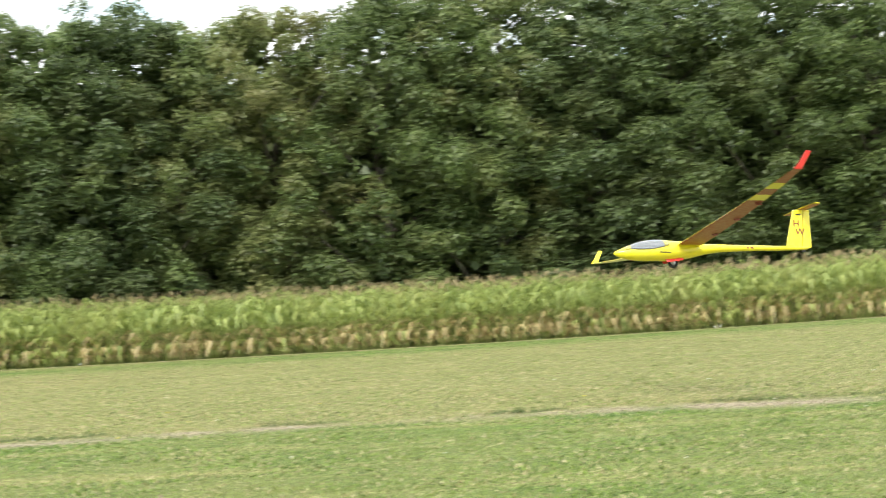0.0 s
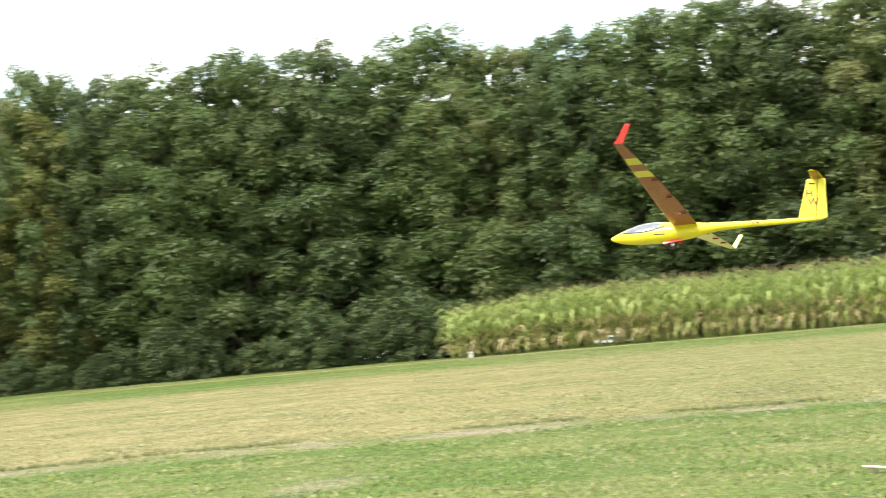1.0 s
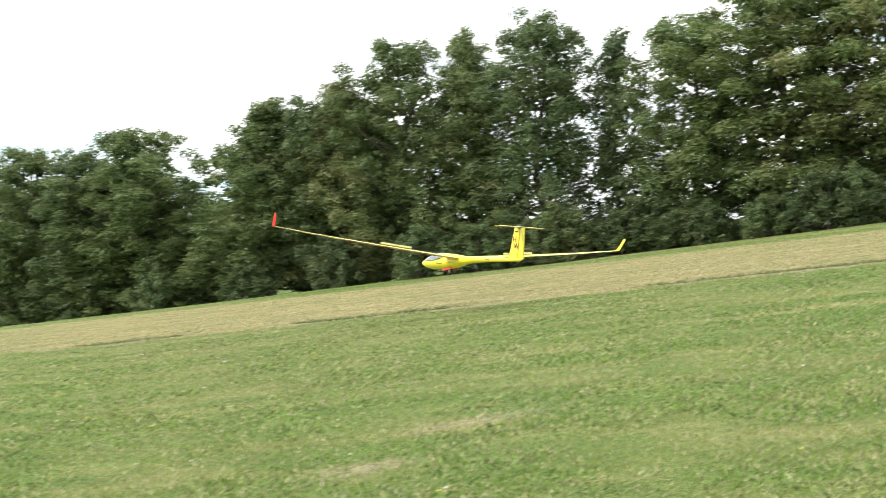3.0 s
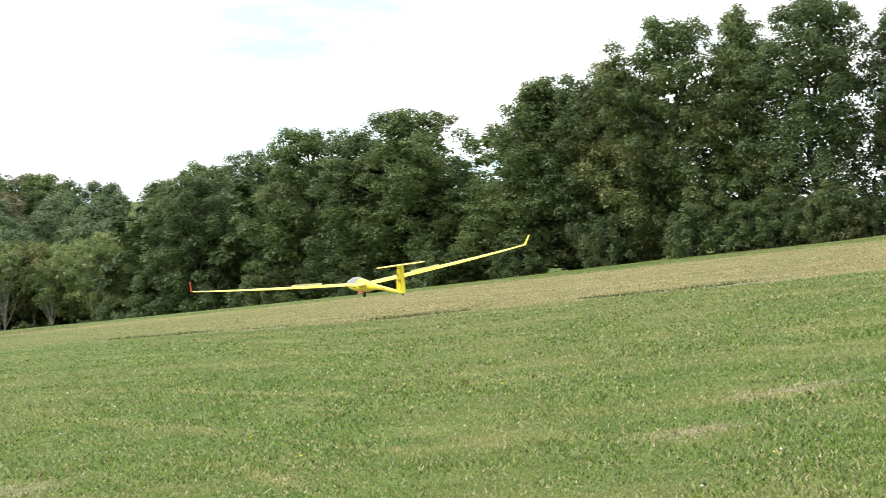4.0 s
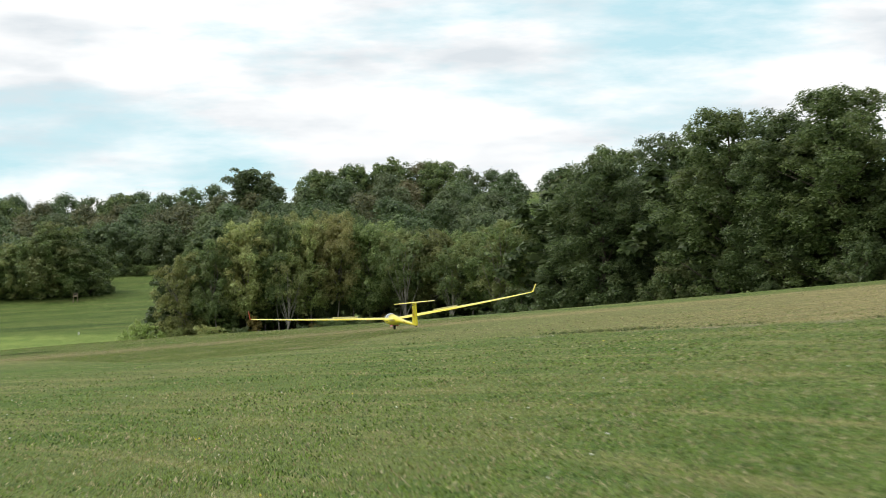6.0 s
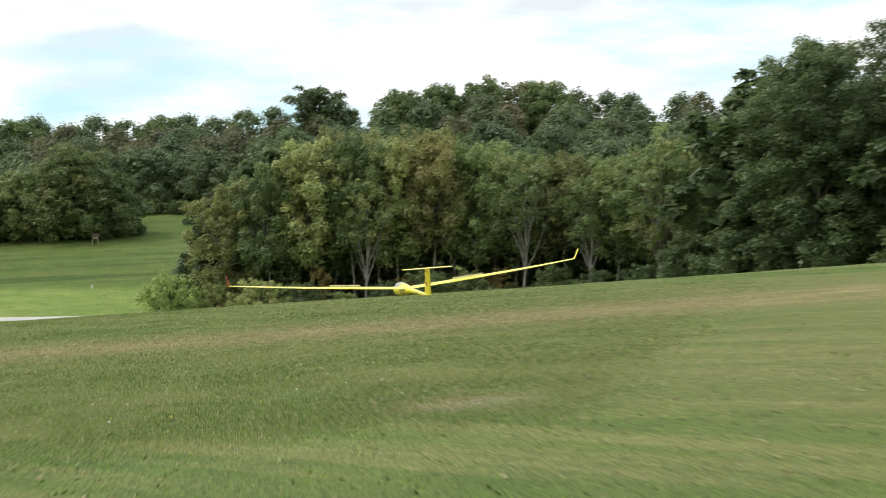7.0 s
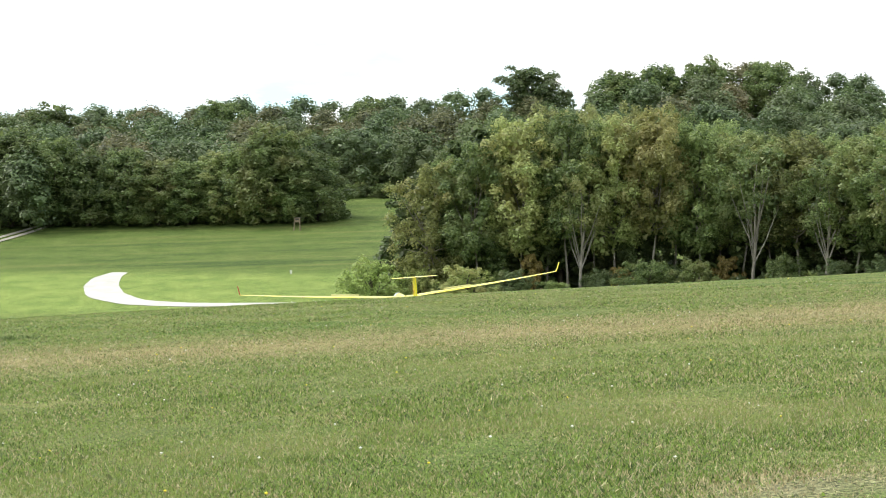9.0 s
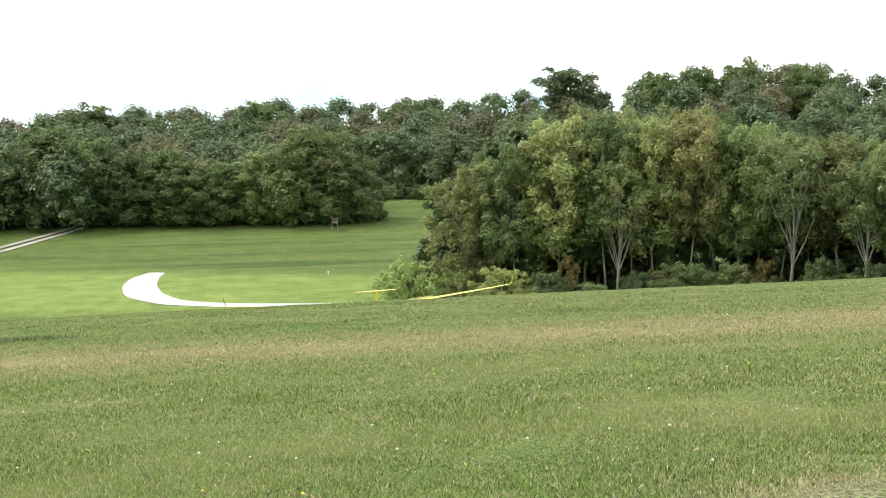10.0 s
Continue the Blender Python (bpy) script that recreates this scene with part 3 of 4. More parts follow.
WOOD_NEAR = [
    (51.2, 62.2, 11, 6.9),
    (54.2, 59.2, 11.3, 5.8),
    (57.2, 56.1, 10.6, 6),
    (58.9, 54.1, 10.8, 4.9),
    (60.2, 52.4, 11.2, 4.7),
    (62, 50.2, 11.4, 5.5),
    (64.6, 46.5, 10.5, 4.1),
]
WOOD_CORN = [
    (64.6, 46.3, 11.5, 3.5),
    (65.8, 44.6, 11, 2.8),
    (66.9, 42.6, 11.2, 4.7),
    (68.5, 39.8, 11.4, 4.7),
    (69.9, 37.1, 11.6, 4.5),
    (71.5, 33.6, 11.8, 4.7),
    (72.6, 31, 11.1, 4),
    (73.4, 28.7, 11.4, 4.2),
    (74.3, 26.1, 11.7, 4.2),
    (75.1, 23.5, 12, 5),
    (75.8, 20.9, 11.8, 4.5),
    (76.4, 18.2, 12, 5),
]
WOOD_END = [
    (77.1, 14.6, 12.5, 5.5),
    (77.5, 11.4, 12.9, 5.5),
    (77.8, 8.6, 12.4, 4.5),
    (78, 5.7, 12.8, 5),
    (78, 1.8, 13.4, 5.5),
    (78, -2.1, 13.6, 5.5),
    (77.8, -5.9, 13.1, 5.5),
    (77.4, -9.4, 13.2, 5.5),
    (76.9, -12.9, 12.8, 5.5),
    (76.3, -16.2, 12.6, 5.5),
]
rng = random.Random(4)
NAMES = {"beech_tree": "dark green leafy beech at the edge of the wood", "hornbeam_tree": "dense dark hornbeam in the edge of the wood",
         "ash_tree": "light green ash with a pale trunk", "thin_crowned_tree": "tall thin-crowned tree with sky showing through",
         "oak_tree": "broad dark tree at the wood's edge", "yellowing_tree": "tall tree with leaves turning yellow", "forest_tree": "leafy tree standing further inside the wood",
         "russet_tree": "small tree turning russet at the wood's foot", "bush": "leafy bush at the foot of the wood"}


def stand(rows, kinds, wider=1.3, behind=1, gap=4.5):
    """A stretch of wood: its front trees, and others further in that close the gaps."""
    for i, (x, y, h, w) in enumerate(rows):
        k = kinds[i % len(kinds)]
        plant_tree(k, x, y, h, w * wider, NAMES[k[0]], rng.uniform(0, 360))
        d = Vector((x, y)).normalized()
        for b in range(behind):
            s = gap * (b + 1) + rng.uniform(-1, 1)
            ox, oy = d.y * rng.uniform(-2, 2), -d.x * rng.uniform(-2, 2)
            k = BACK[rng.randrange(2)]
            plant_tree(k, x + d.x * s + ox, y + d.y * s + oy, h * rng.uniform(0.82, 0.95), w * wider * 1.1, NAMES[k[0]], rng.uniform(0, 360))


stand(WOOD_FAR[1:], [ASH[1], ASH[2], ASH[0], ASH[4], ASH[0], ASH[3], ASH[0], ASH[4], ASH[3], ASH[4], ASH[2], ASH[2]], 0.82, 2, 3.0)
FILL = [((a[0] + c[0]) / 2 + 0.2, (a[1] + c[1]) / 2 + dy, (a[2] + c[2]) / 2 * tall, 3.5) for dy, tall in ((1.1, 0.95), (2.3, 1.03)) for a, c in zip(WOOD_FAR[1:], WOOD_FAR[2:])]
stand(FILL, [ASH[4], ASH[3], ASH[2], ASH[0], BEECH[2], ASH[4], ASH[3]], 0.92, 0)
stand([(24.2, 111.0, 7.6, 5.0), (22.2, 109.0, 7.0, 5.0), (26.5, 109.0, 8.0, 5.0)], BACK, 1.2, 0)
for x, y, h, w in ((19.2, 106.6, 6.0, 4.2), (14.4, 111.2, 5.9, 3.2), (8.0, 112.9, 5.6, 3.0), (16.9, 109.4, 5.2, 2.8)):
    plant_tree(BARE, x, y, h, w, "ash with bare pale forking limbs and few leaves", x * 40)
stand(WOOD_MID[:6], [DARK[0], BEECH[0], DARK[1], BEECH[1]], 1.2, 1, 3.5)
stand(WOOD_MID[6:7], [BEECH[1]], 1.5, 0)
stand(WOOD_MID[7:], [BEECH[3], DARK[0], BEECH[3]], 1.35, 1, 3.5)
stand([(x, y, h * 1.05, w) for x, y, h, w in WOOD_TALL], [BEECH[0], BEECH[3], DARK[0], SPARSE, BEECH[2]], 1.2, 0)
stand([(x, y, h * 1.01, w) for x, y, h, w in WOOD_NEAR[:2]], [BEECH[2], BEECH[0]], 1.45, 0)
stand([(x, y, h * 1.01, w) for x, y, h, w in WOOD_NEAR[2:]], [DARK[0], BEECH[1], BEECH[2], BEECH[0], AUTUMN], 1.4, 1, 4.5)
stand([(x, y, h * 1.05, w) for x, y, h, w in WOOD_CORN], [BEECH[0], DARK[1], BEECH[2], BEECH[1], DARK[0], BEECH[2]], 1.6, 2, 5)
stand([(x, y, h * 1.05, w) for x, y, h, w in WOOD_END], [BEECH[1], DARK[0], BEECH[2], BEECH[0], BEECH[2]], 1.6, 2, 5)


def undergrowth():
    """Bushes and low boughs along the wood's foot."""
    for k in range(76):
        b = 1.8 + 66.2 * (k / 75)
        front = np.interp(b, (-5, 8, 12, 17, 24, 40, 60, 90, 110), (113, 111, 103, 92, 82.5, 77.5, 76.5, 75.5, 75.5))
        if 14 < b < 30 and k % 3:
            continue
        r = float(front) - rng.uniform(0.0, 1.5)
        x, y = r * math.sin(radians(b)), r * math.cos(radians(b))
        kind = SHRUB[rng.randrange(3) if b < 10 else 2]
        high = rng.uniform(0.9, 2.8) * (0.65 if b < 10 else 0.95)
        plant_tree(kind, x, y, high, high * rng.uniform(1.1, 1.6), NAMES["bush"], rng.uniform(0, 360), "bushes along the wood", "bush", 0.1)


undergrowth()
for k in range(30):
    x = 1.2 + 0.56 * k + rng.uniform(-0.2, 0.2)
    y = float(np.interp(x, (0, 6, 12, 18), (114.2, 113.6, 112.4, 108.2))) + rng.uniform(-0.3, 0.9)
    high = rng.uniform(0.5, 1.2) * (1.7 if k % 6 == 1 else 1.0)
    plant_tree(SHRUB[(0, 1, 1, 0, 2)[k % 5]], x, y, high, high * rng.uniform(0.7, 1.0), NAMES["bush"], rng.uniform(0, 360), "bushes along the wood", "bush", 0.1)
plant_tree(SHRUB[3], -0.2, 113.6, 2.2, 2.6, "sunlit light green bush at the wood's tip", 20, "bushes along the wood", "bush", 0.1)
for x, y, h in ((6.2, 114.0, 2.6), (13.6, 112.6, 2.2), (9.5, 113.6, 1.8)):
    plant_tree(RUSSET, x, y, h * 0.75, 1.3, NAMES["russet_tree"], x * 30, "bushes along the wood")

# ---------------------------------------------------------------- the wooded hill
SKYLINE = ((-15, -13.4, -11.8, -10.1, -8.4, -6.7, -5.0, -3.3, -1.5, -0.1, 0.7, 1.6, 4.0, 4.7, 5.9, 7.1, 8.3, 9.6, 10.5, 11.8, 13.1, 22),
           (3.75, 3.89, 4.25, 4.16, 4.32, 4.48, 4.58, 4.52, 4.69, 4.68, 4.99, 5.09, 5.04, 5.3, 5.65, 5.8, 6.04, 5.87, 5.92, 5.75, 5.63, 5.65))
LOOKOUT = Vector((2.1, 40.0, 2.27))


def hill_spot(b, d):
    return LOOKOUT.x + d * math.sin(radians(b)), LOOKOUT.y + d * math.cos(radians(b))


def hill_forest():
    """The far wooded hillside as one mass of crowns, row behind row up to the skyline."""
    r = np.random.default_rng(8)
    vs, fs, tint, count = [], [], [], 0
    ball = bmesh.new()
    bmesh.ops.create_icosphere(ball, subdivisions=1, radius=1.0)
    lump_v = np.array([v.co[:] for v in ball.verts])
    lump_f = np.array([[v.index for v in f.verts] for f in ball.faces])
    ball.free()
    for row, far_off in enumerate((146, 157, 171, 186, 202, 219)):
        d = 75 + (far_off - 75) * STEEP
        near = d / far_off
        step = 4.0 / far_off * 57.3
        for b in np.arange(-19, 24, step):
            if row == 0 and b > -3.8 or row == 1 and -3.6 < b < 0.5:
                continue
            bb, dd = b + r.uniform(-0.5, 0.5) * step, d + r.uniform(-2, 2)
            x, y = hill_spot(bb, dd)
            z = float(height(x, y))
            top_sky = LOOKOUT.z + dd * math.tan(radians((0.2 if row < 5 else 0.27) + float(np.interp(bb, *SKYLINE))))
            base = LOOKOUT.z + dd * math.tan(radians(2.6))
            want = base + (top_sky - base) * (0.3, 0.5, 0.62, 0.78, 0.9, 1.0)[row]
            high = max(3.0, want - z) * r.uniform(0.88, 1.05)
            wide = r.uniform(2.8, 4.6) * near
            hue = int(r.choice(4, p=(0.55, 0.25, 0.18, 0.02)))
            clumps = []
            for k in range(34):
                f = ((k + 0.5) / 34) ** 0.8
                a = k * 2.4 + r.uniform(-0.6, 0.6)
                env = wide * math.sqrt(max(0.03, 1 - f ** 2.2)) * (1 + 0.22 * math.sin(3 * a + row + b * 9))
                q = env * r.uniform(0.35, 0.9)
                clumps.append((x + q * math.cos(a), y + q * math.sin(a), z + high * (0.12 + 0.82 * f), r.uniform(0.6, 1.25) * near))
            for cx, cy, cz, s in clumps[::2]:
                lump = lump_v * (s * 0.52 * (1 + 0.1 * r.normal(size=len(lump_v))))[:, None] * (1, 1, 0.9) + (cx, cy, cz)
                vs.append(lump)
                fs.append(lump_f + count)
                tint.append(np.full(len(lump_f), hue))
                count += len(lump)
            v, f = crown_leaves(r, clumps, 240, 0.17, 0.14, 0.9, 0.04, 0.3)
            vs.append(v)
            fs.append(f + count)
            tint.append(np.full(len(f), hue))
            count += len(v)
    me = mesh_from("hill_forest", np.concatenate(vs), np.concatenate(fs), [FAR_LEAVES, FAR_LIGHT, FAR_OLIVE, FAR_BROWN], np.concatenate(tint))
    return tagged(new("hill_forest", me), "mixed broadleaf forest covering the far hillside", "forest", kind="stuff")


hill_forest()
for b, el, d, w, k in ((3.0, 5.95, 205, 8, UMBRELLA), (-12.7, 3.8, 150, 8, OAK[0]), (-11.5, 3.5, 148, 7, OAK[1]), (-10.4, 3.15, 146, 6, OAK[0]), (-9.3, 3.25, 145, 6, OAK[1]),
                       (-8.3, 2.95, 143, 5.5, OAK[0]), (-7.4, 2.9, 142, 5.5, OAK[1]), (-6.4, 3.2, 142, 6, OAK[1]), (-4.9, 4.1, 141, 7.5, OAK[0]), (-3.55, 3.25, 140, 5.5, OAK[0]),
                       (-5.6, 3.3, 140, 5, OAK[1]), (-4.2, 2.9, 139, 4.5, OAK[1]), (-0.4, 3.5, 172, 7, OAK[0]), (0.6, 3.3, 170, 6, OAK[1]),
                       (8.4, 6.3, 215, 9, OAK[0]), (5.8, 5.9, 212, 8, OAK[0]), (7.0, 6.0, 214, 7, OAK[1]), (-1.8, 4.95, 210, 8, OAK[0]), (-11.5, 4.5, 205, 9, OAK[0]),
                       (-6.5, 4.75, 207, 8, OAK[1]), (10.3, 6.2, 214, 8, OAK[1]), (-19.5, 3.2, 122, 9, OAK[0]), (-16.6, 3.4, 150, 9, OAK[1]), (-14.9, 3.2, 152, 8, OAK[0])):
    run = 75 + (d - 75) * STEEP
    hx, hy = hill_spot(b, run)
    hz = float(height(hx, hy))
    plant_tree(k, hx, hy, LOOKOUT.z + run * math.tan(radians(el)) - hz, w * run / d, "tree standing out from the far hill forest", b * 37, "trees of the hill")


for k in range(7):
    hx, hy = hill_spot(-3.0 + 0.5 * k, 109.5 + 0.3 * (k % 3))
    plant_tree(SHRUB[k % 3], hx, hy, 0.75 + 0.15 * (k % 2), 1.5, "low bush in the hedge above the meadow", k * 50, "hedge above the meadow", "bush", 0.05)


# ---------------------------------------------------------------- maize
def maize_field():
    r = np.random.default_rng(12)
    v, f, m = [], [], []

    def quad(a, b, c, d, mat):
        n = len(v)
        v.extend((a, b, c, d))
        f.append((n, n + 1, n + 2, n + 3))
        m.append(mat)
    for row in range(9):
        for b in np.arange(65.4, 112, 0.2):
            rr = float(edge_at(b)) + 1.2 + row * 0.7 + r.uniform(-0.3, 0.3)
            bb = b + r.uniform(-0.07, 0.07)
            x, y = rr * math.sin(radians(bb)), rr * math.cos(radians(bb))
            z = float(height(x, y))
            high = r.uniform(1.75, 2.15) * (0.8 + 0.2 * smooth_step(65.4, 69, bb))
            lx, ly = r.normal(0, 0.05, 2)
            w = 0.018
            quad((x - w, y, z), (x + w, y, z), (x + lx + w, y + ly, z + high), (x + lx - w, y + ly, z + high), 0)
            quad((x, y - w, z), (x, y + w, z), (x + lx, y + ly + w, z + high), (x + lx, y + ly - w, z + high), 0)
            for k in range(11):
                u = (k + 0.6) / 11
                a = k * 2.6 + r.uniform(0, 1.2)
                ln, wd = r.uniform(0.45, 0.8), r.uniform(0.035, 0.065)
                if row > 1 and u < 0.5:
                    continue
                p = Vector((x + lx * u, y + ly * u, z + high * u * 0.95))
                o = Vector((math.cos(a), math.sin(a), 0))
                s = Vector((-o.y, o.x, 0)) * wd
                p1 = p + o * ln * 0.5 + Vector((0, 0, ln * 0.38))
                p2 = p + o * ln + Vector((0, 0, ln * r.uniform(-0.45, 0.15)))
                mat = 1 if u < 0.42 and r.random() < 0.75 else 0
                quad(p - s * 0.6, p + s * 0.6, p1 + s, p1 - s, mat)
                quad(p1 - s, p1 + s, p2 + s * 0.1, p2 - s * 0.1, mat)
            top = Vector((x + lx, y + ly, z + high))
            for k in range(3):
                a = r.uniform(0, 6.28)
                o = Vector((math.cos(a) * 0.1, math.sin(a) * 0.1, 0.2))
                s = Vector((0.012, 0.008, 0))
                quad(top - s, top + s, top + o + s, top + o - s, 2)
    me = mesh_from("maize_field", [tuple(p) for p in v], f, [CORN_GREEN, CORN_DRY, CORN_TASSEL], m)
    return tagged(new("maize_field", me), "ripening maize, green above with dry brown lower leaves", "maize", kind="stuff")


maize_field()


# ---------------------------------------------------------------- grass
def grass(name, centre, sector, reach, count, seed, label, size=1.0):
    """Blades of mown grass, thicker near the centre; straw where the field is dry."""
    r = np.random.default_rng(seed)
    mid, half = (sector[0] + sector[1]) / 2, (sector[1] - sector[0]) / 2
    b = np.radians(mid + half * np.clip(r.uniform(-1, 1, count) + r.normal(0, 0.06, count), -1.2, 1.2))
    lo, hi = reach
    d = lo * (hi / lo) ** (r.uniform(0, 1, count) ** 0.85 + r.normal(0, 0.05, count))
    x, y = centre[0] + d * np.sin(b), centre[1] + d * np.cos(b)
    keep = (size < 1) | (r.random(count) < np.maximum(1 - smooth_step(22, 56, y), smooth_step(14, 30, x)) * (1 - 0.6 * smooth_step(30, 60, d)))
    keep &= dirt_at(x, y) < r.uniform(0.25, 0.9, count)
    x, y, d = x[keep], y[keep], d[keep]
    count = len(x)
    z = height(x, y)
    tall = (0.82 if size == 1 else size) * (1 - 0.35 * smooth_step(20, 50, d)) * (0.022 + 0.03 * r.random(count) ** 2) * (1 + 0.25 * np.sin(x * 2.1) * np.cos(y * 1.7))
    wide = (0.4 + 0.6 * size) * (0.0034 + d * 0.0003) * (1.12 if size == 1 else 1.0)
    a = r.uniform(0, 6.28, count)
    side = np.stack([np.cos(a), np.sin(a), np.zeros(count)], 1) * wide[:, None]
    lean = np.stack([r.normal(0, 0.55, count), r.normal(0, 0.55, count), np.ones(count)], 1) * tall[:, None]
    p = np.stack([x, y, z - 0.004], 1)
    v = np.stack([p - side, p + side, p + lean], 1).reshape(-1, 3)
    straw = (r.random(count) < 0.21 + 0.66 * dryness(x, y) + 0.6 * np.clip(spots(x, y), 0, 1)).astype(int)
    me = mesh_from(name, v, np.arange(count * 3).reshape(-1, 3), [GRASS, STRAW], straw)
    return tagged(new(name, me), label, "grass", kind="stuff")


grass("grass", (0, 0), (-6, 108), (9.5, 64), 900000, 21, "short mown grass, green with straw-coloured blades")
grass("grass", (2.1, 40), (-17, 19), (5.5, 28), 560000, 22, "short mown grass on the brow, green and straw", 0.5)


def rank_grass():
    """Longer, darker blades where the mower does not reach."""
    r = np.random.default_rng(27)
    n = 110000
    near = r.random(n) < 0.7
    b = np.radians(r.uniform(6, 100, n))
    d = track_at(np.degrees(b)) + 0.6 + r.normal(0, 0.25, n)
    lx = r.uniform(-14, 9, n)
    x = np.where(near, d * np.sin(b), lx)
    y = np.where(near, d * np.cos(b), 61.8 + 0.1 * lx + r.normal(0, 0.4, n))
    keep = tufts_at(x, y) > r.uniform(0.2, 0.95, n)
    x, y, near = x[keep], y[keep], near[keep]
    n = len(x)
    tall = np.where(near, r.uniform(0.03, 0.08, n), r.uniform(0.02, 0.05, n))
    a = r.uniform(0, 6.28, n)
    side = np.stack([np.cos(a), np.sin(a), np.zeros(n)], 1) * np.where(near, 0.011, 0.008)[:, None]
    lean = np.stack([r.normal(0, 0.35, n), r.normal(0, 0.35, n), np.ones(n)], 1) * tall[:, None]
    p = np.stack([x, y, height(x, y) - 0.004], 1)
    v = np.stack([p - side, p + side, p + lean], 1).reshape(-1, 3)
    me = mesh_from("rank_grass", v, np.arange(n * 3).reshape(-1, 3), [RANK])
    return tagged(new("rank_grass", me), "longer dark grass tufts along the old track", "grass", kind="stuff")


rank_grass()


def flowers():
    r = np.random.default_rng(33)
    for name, mat, label, n in (("dandelions", PETAL, "scattered yellow dandelion heads in the grass", 200), ("clover_heads", SEED, "scattered white clover heads in the grass", 330)):
        v, f = [], []
        for k in range(n):
            if k % 2:
                b, d, c = r.uniform(-5, 100), r.uniform(11, 40), (0, 0)
            else:
                b, d, c = r.uniform(-14, 16), r.uniform(7, 36), (2.1, 40)
            x, y = c[0] + d * math.sin(radians(b)), c[1] + d * math.cos(radians(b))
            small = 1.0 if k % 2 else 0.6
            z, s = float(height(x, y)) + 0.045 * small, r.uniform(0.008, 0.015) * small
            n0 = len(v)
            v += [(x - s, y, z), (x, y - s, z), (x + s, y, z), (x, y + s, z), (x, y, z + s * 0.8), (x, y, z - s * 0.8)]
            f += [(n0 + a, n0 + c2, n0 + e) for a, c2, e in ((0, 1, 4), (1, 2, 4), (2, 3, 4), (3, 0, 4), (1, 0, 5), (2, 1, 5), (3, 2, 5), (0, 3, 5))]
        tagged(new(name, mesh_from(name, v, f, [mat])), label, "flowers", kind="stuff")


flowers()


# ---------------------------------------------------------------- things about the field
def marker_board(x, y, turn, long):
    ob = new("runway_marker")
    ob.matrix_world = Matrix.Translation(place(x, y, 0.02)) @ pose(0, 0, 0, 0, -6, turn)
    part("board", box_bm(long, 0.06, 0.018, (0, 0, 0.015), 0.008), WHITE, ob, smooth=False)
    part("peg", box_bm(0.03, 0.03, 0.09, (long / 2 - 0.08, 0, 0.01), 0.004), TIMBER, ob, "wooden peg", smooth=False)
    part("peg", box_bm(0.03, 0.03, 0.09, (0.08 - long / 2, 0, 0.01), 0.004), TIMBER, ob, "wooden peg", smooth=False)
    return tagged(ob, "white board lying in the grass to mark the landing strip", "marker", "runway markers")


marker_board(24.15, 6.5, 92, 0.6)
marker_board(24.45, 5.25, 100, 0.25)
marker_board(24.6, 4.7, 100, 0.65)


def hunting_stand(x, y):
    ob = new("raised_hide")
    ob.matrix_world = Matrix.Translation(place(x, y)) @ Matrix.Scale(0.33, 4)
    for sx in (-0.45, 0.45):
        for sy in (-0.4, 0.4):
            bm = loft_bm([[(sx * k + a, sy * k + c, z) for a, c in ((-0.05, -0.05), (0.05, -0.05), (0.05, 0.05), (-0.05, 0.05))] for z, k in ((-0.1, 1.15), (1.3, 0.9))])
            part("leg", bm, TIMBER, ob, smooth=False)
    part("cabin", box_bm(0.9, 0.8, 0.75, (0, 0, 1.65), 0.02), TIMBER, ob, smooth=False)
    part("roof", box_bm(1.1, 1.0, 0.06, (0, 0, 2.06), 0.01), ROOFING, ob, smooth=False)
    # black plate on the solid cabin, painting the shade inside its window
    part("opening_shade", box_bm(0.6, 0.03, 0.25, (0, -0.41, 1.75)), BLACK, ob, smooth=False)
    return tagged(ob, "small weathered timber hide on legs before the forest", "hide")


hunting_stand(*uphill(-7.3, 171.0))


def post(x, y, high, material, label):
    ob = new("post")
    ob.matrix_world = Matrix.Translation(place(x, y, -0.1))
    part("shaft", box_bm(0.07, 0.07, high, (0, 0, high / 2), 0.01), material, ob, smooth=False)
    part("cap", box_bm(0.1, 0.1, 0.04, (0, 0, high + 0.01), 0.008), material, ob, smooth=False)
    return tagged(ob, label, "post", "field posts")


post(65.0, 29.0, 0.27, WHITE, "short white boundary post before the maize")
post(*uphill(-5.1, 136.5), 0.22, WHITE, "white post standing in the meadow")


# ---------------------------------------------------------------- the glider
K = 1.2


def aerofoil(chord, thick, y0, n=9):
    """Points of a wing section: y forward, z up, from the trailing edge over the top and back below."""
    up, down = [], []
    for k in range(n):
        s = (1 - math.cos(math.pi * k / (n - 1))) / 2
        t = 5 * thick * chord * (0.2969 * math.sqrt(s) - 0.126 * s - 0.3516 * s * s + 0.2843 * s ** 3 - 0.1015 * s ** 4)
        camber = 0.03 * chord * 4 * s * (1 - s)
        up.append((y0 - s * chord, camber + t))
        down.append((y0 - s * chord, camber - t * 0.75))
    return up, down


SPAN = ((0.075, 0.0, 0.27, 0.11), (0.5, 0.034, 0.265, 0.13), (1.1, 0.083, 0.24, 0.12), (1.7, 0.136, 0.205, 0.11), (2.15, 0.178, 0.165, 0.1), (2.45, 0.208, 0.14, 0.1), (2.8, 0.245, 0.105, 0.1), (3.0, 0.267, 0.08, 0.1))


def wing_at(x):
    xs = [s[0] for s in SPAN]
    return [float(np.interp(x, xs, [s[k] for s in SPAN])) for k in (1, 2, 3)]


def lead(x):
    return 0.10 - 0.018 * x


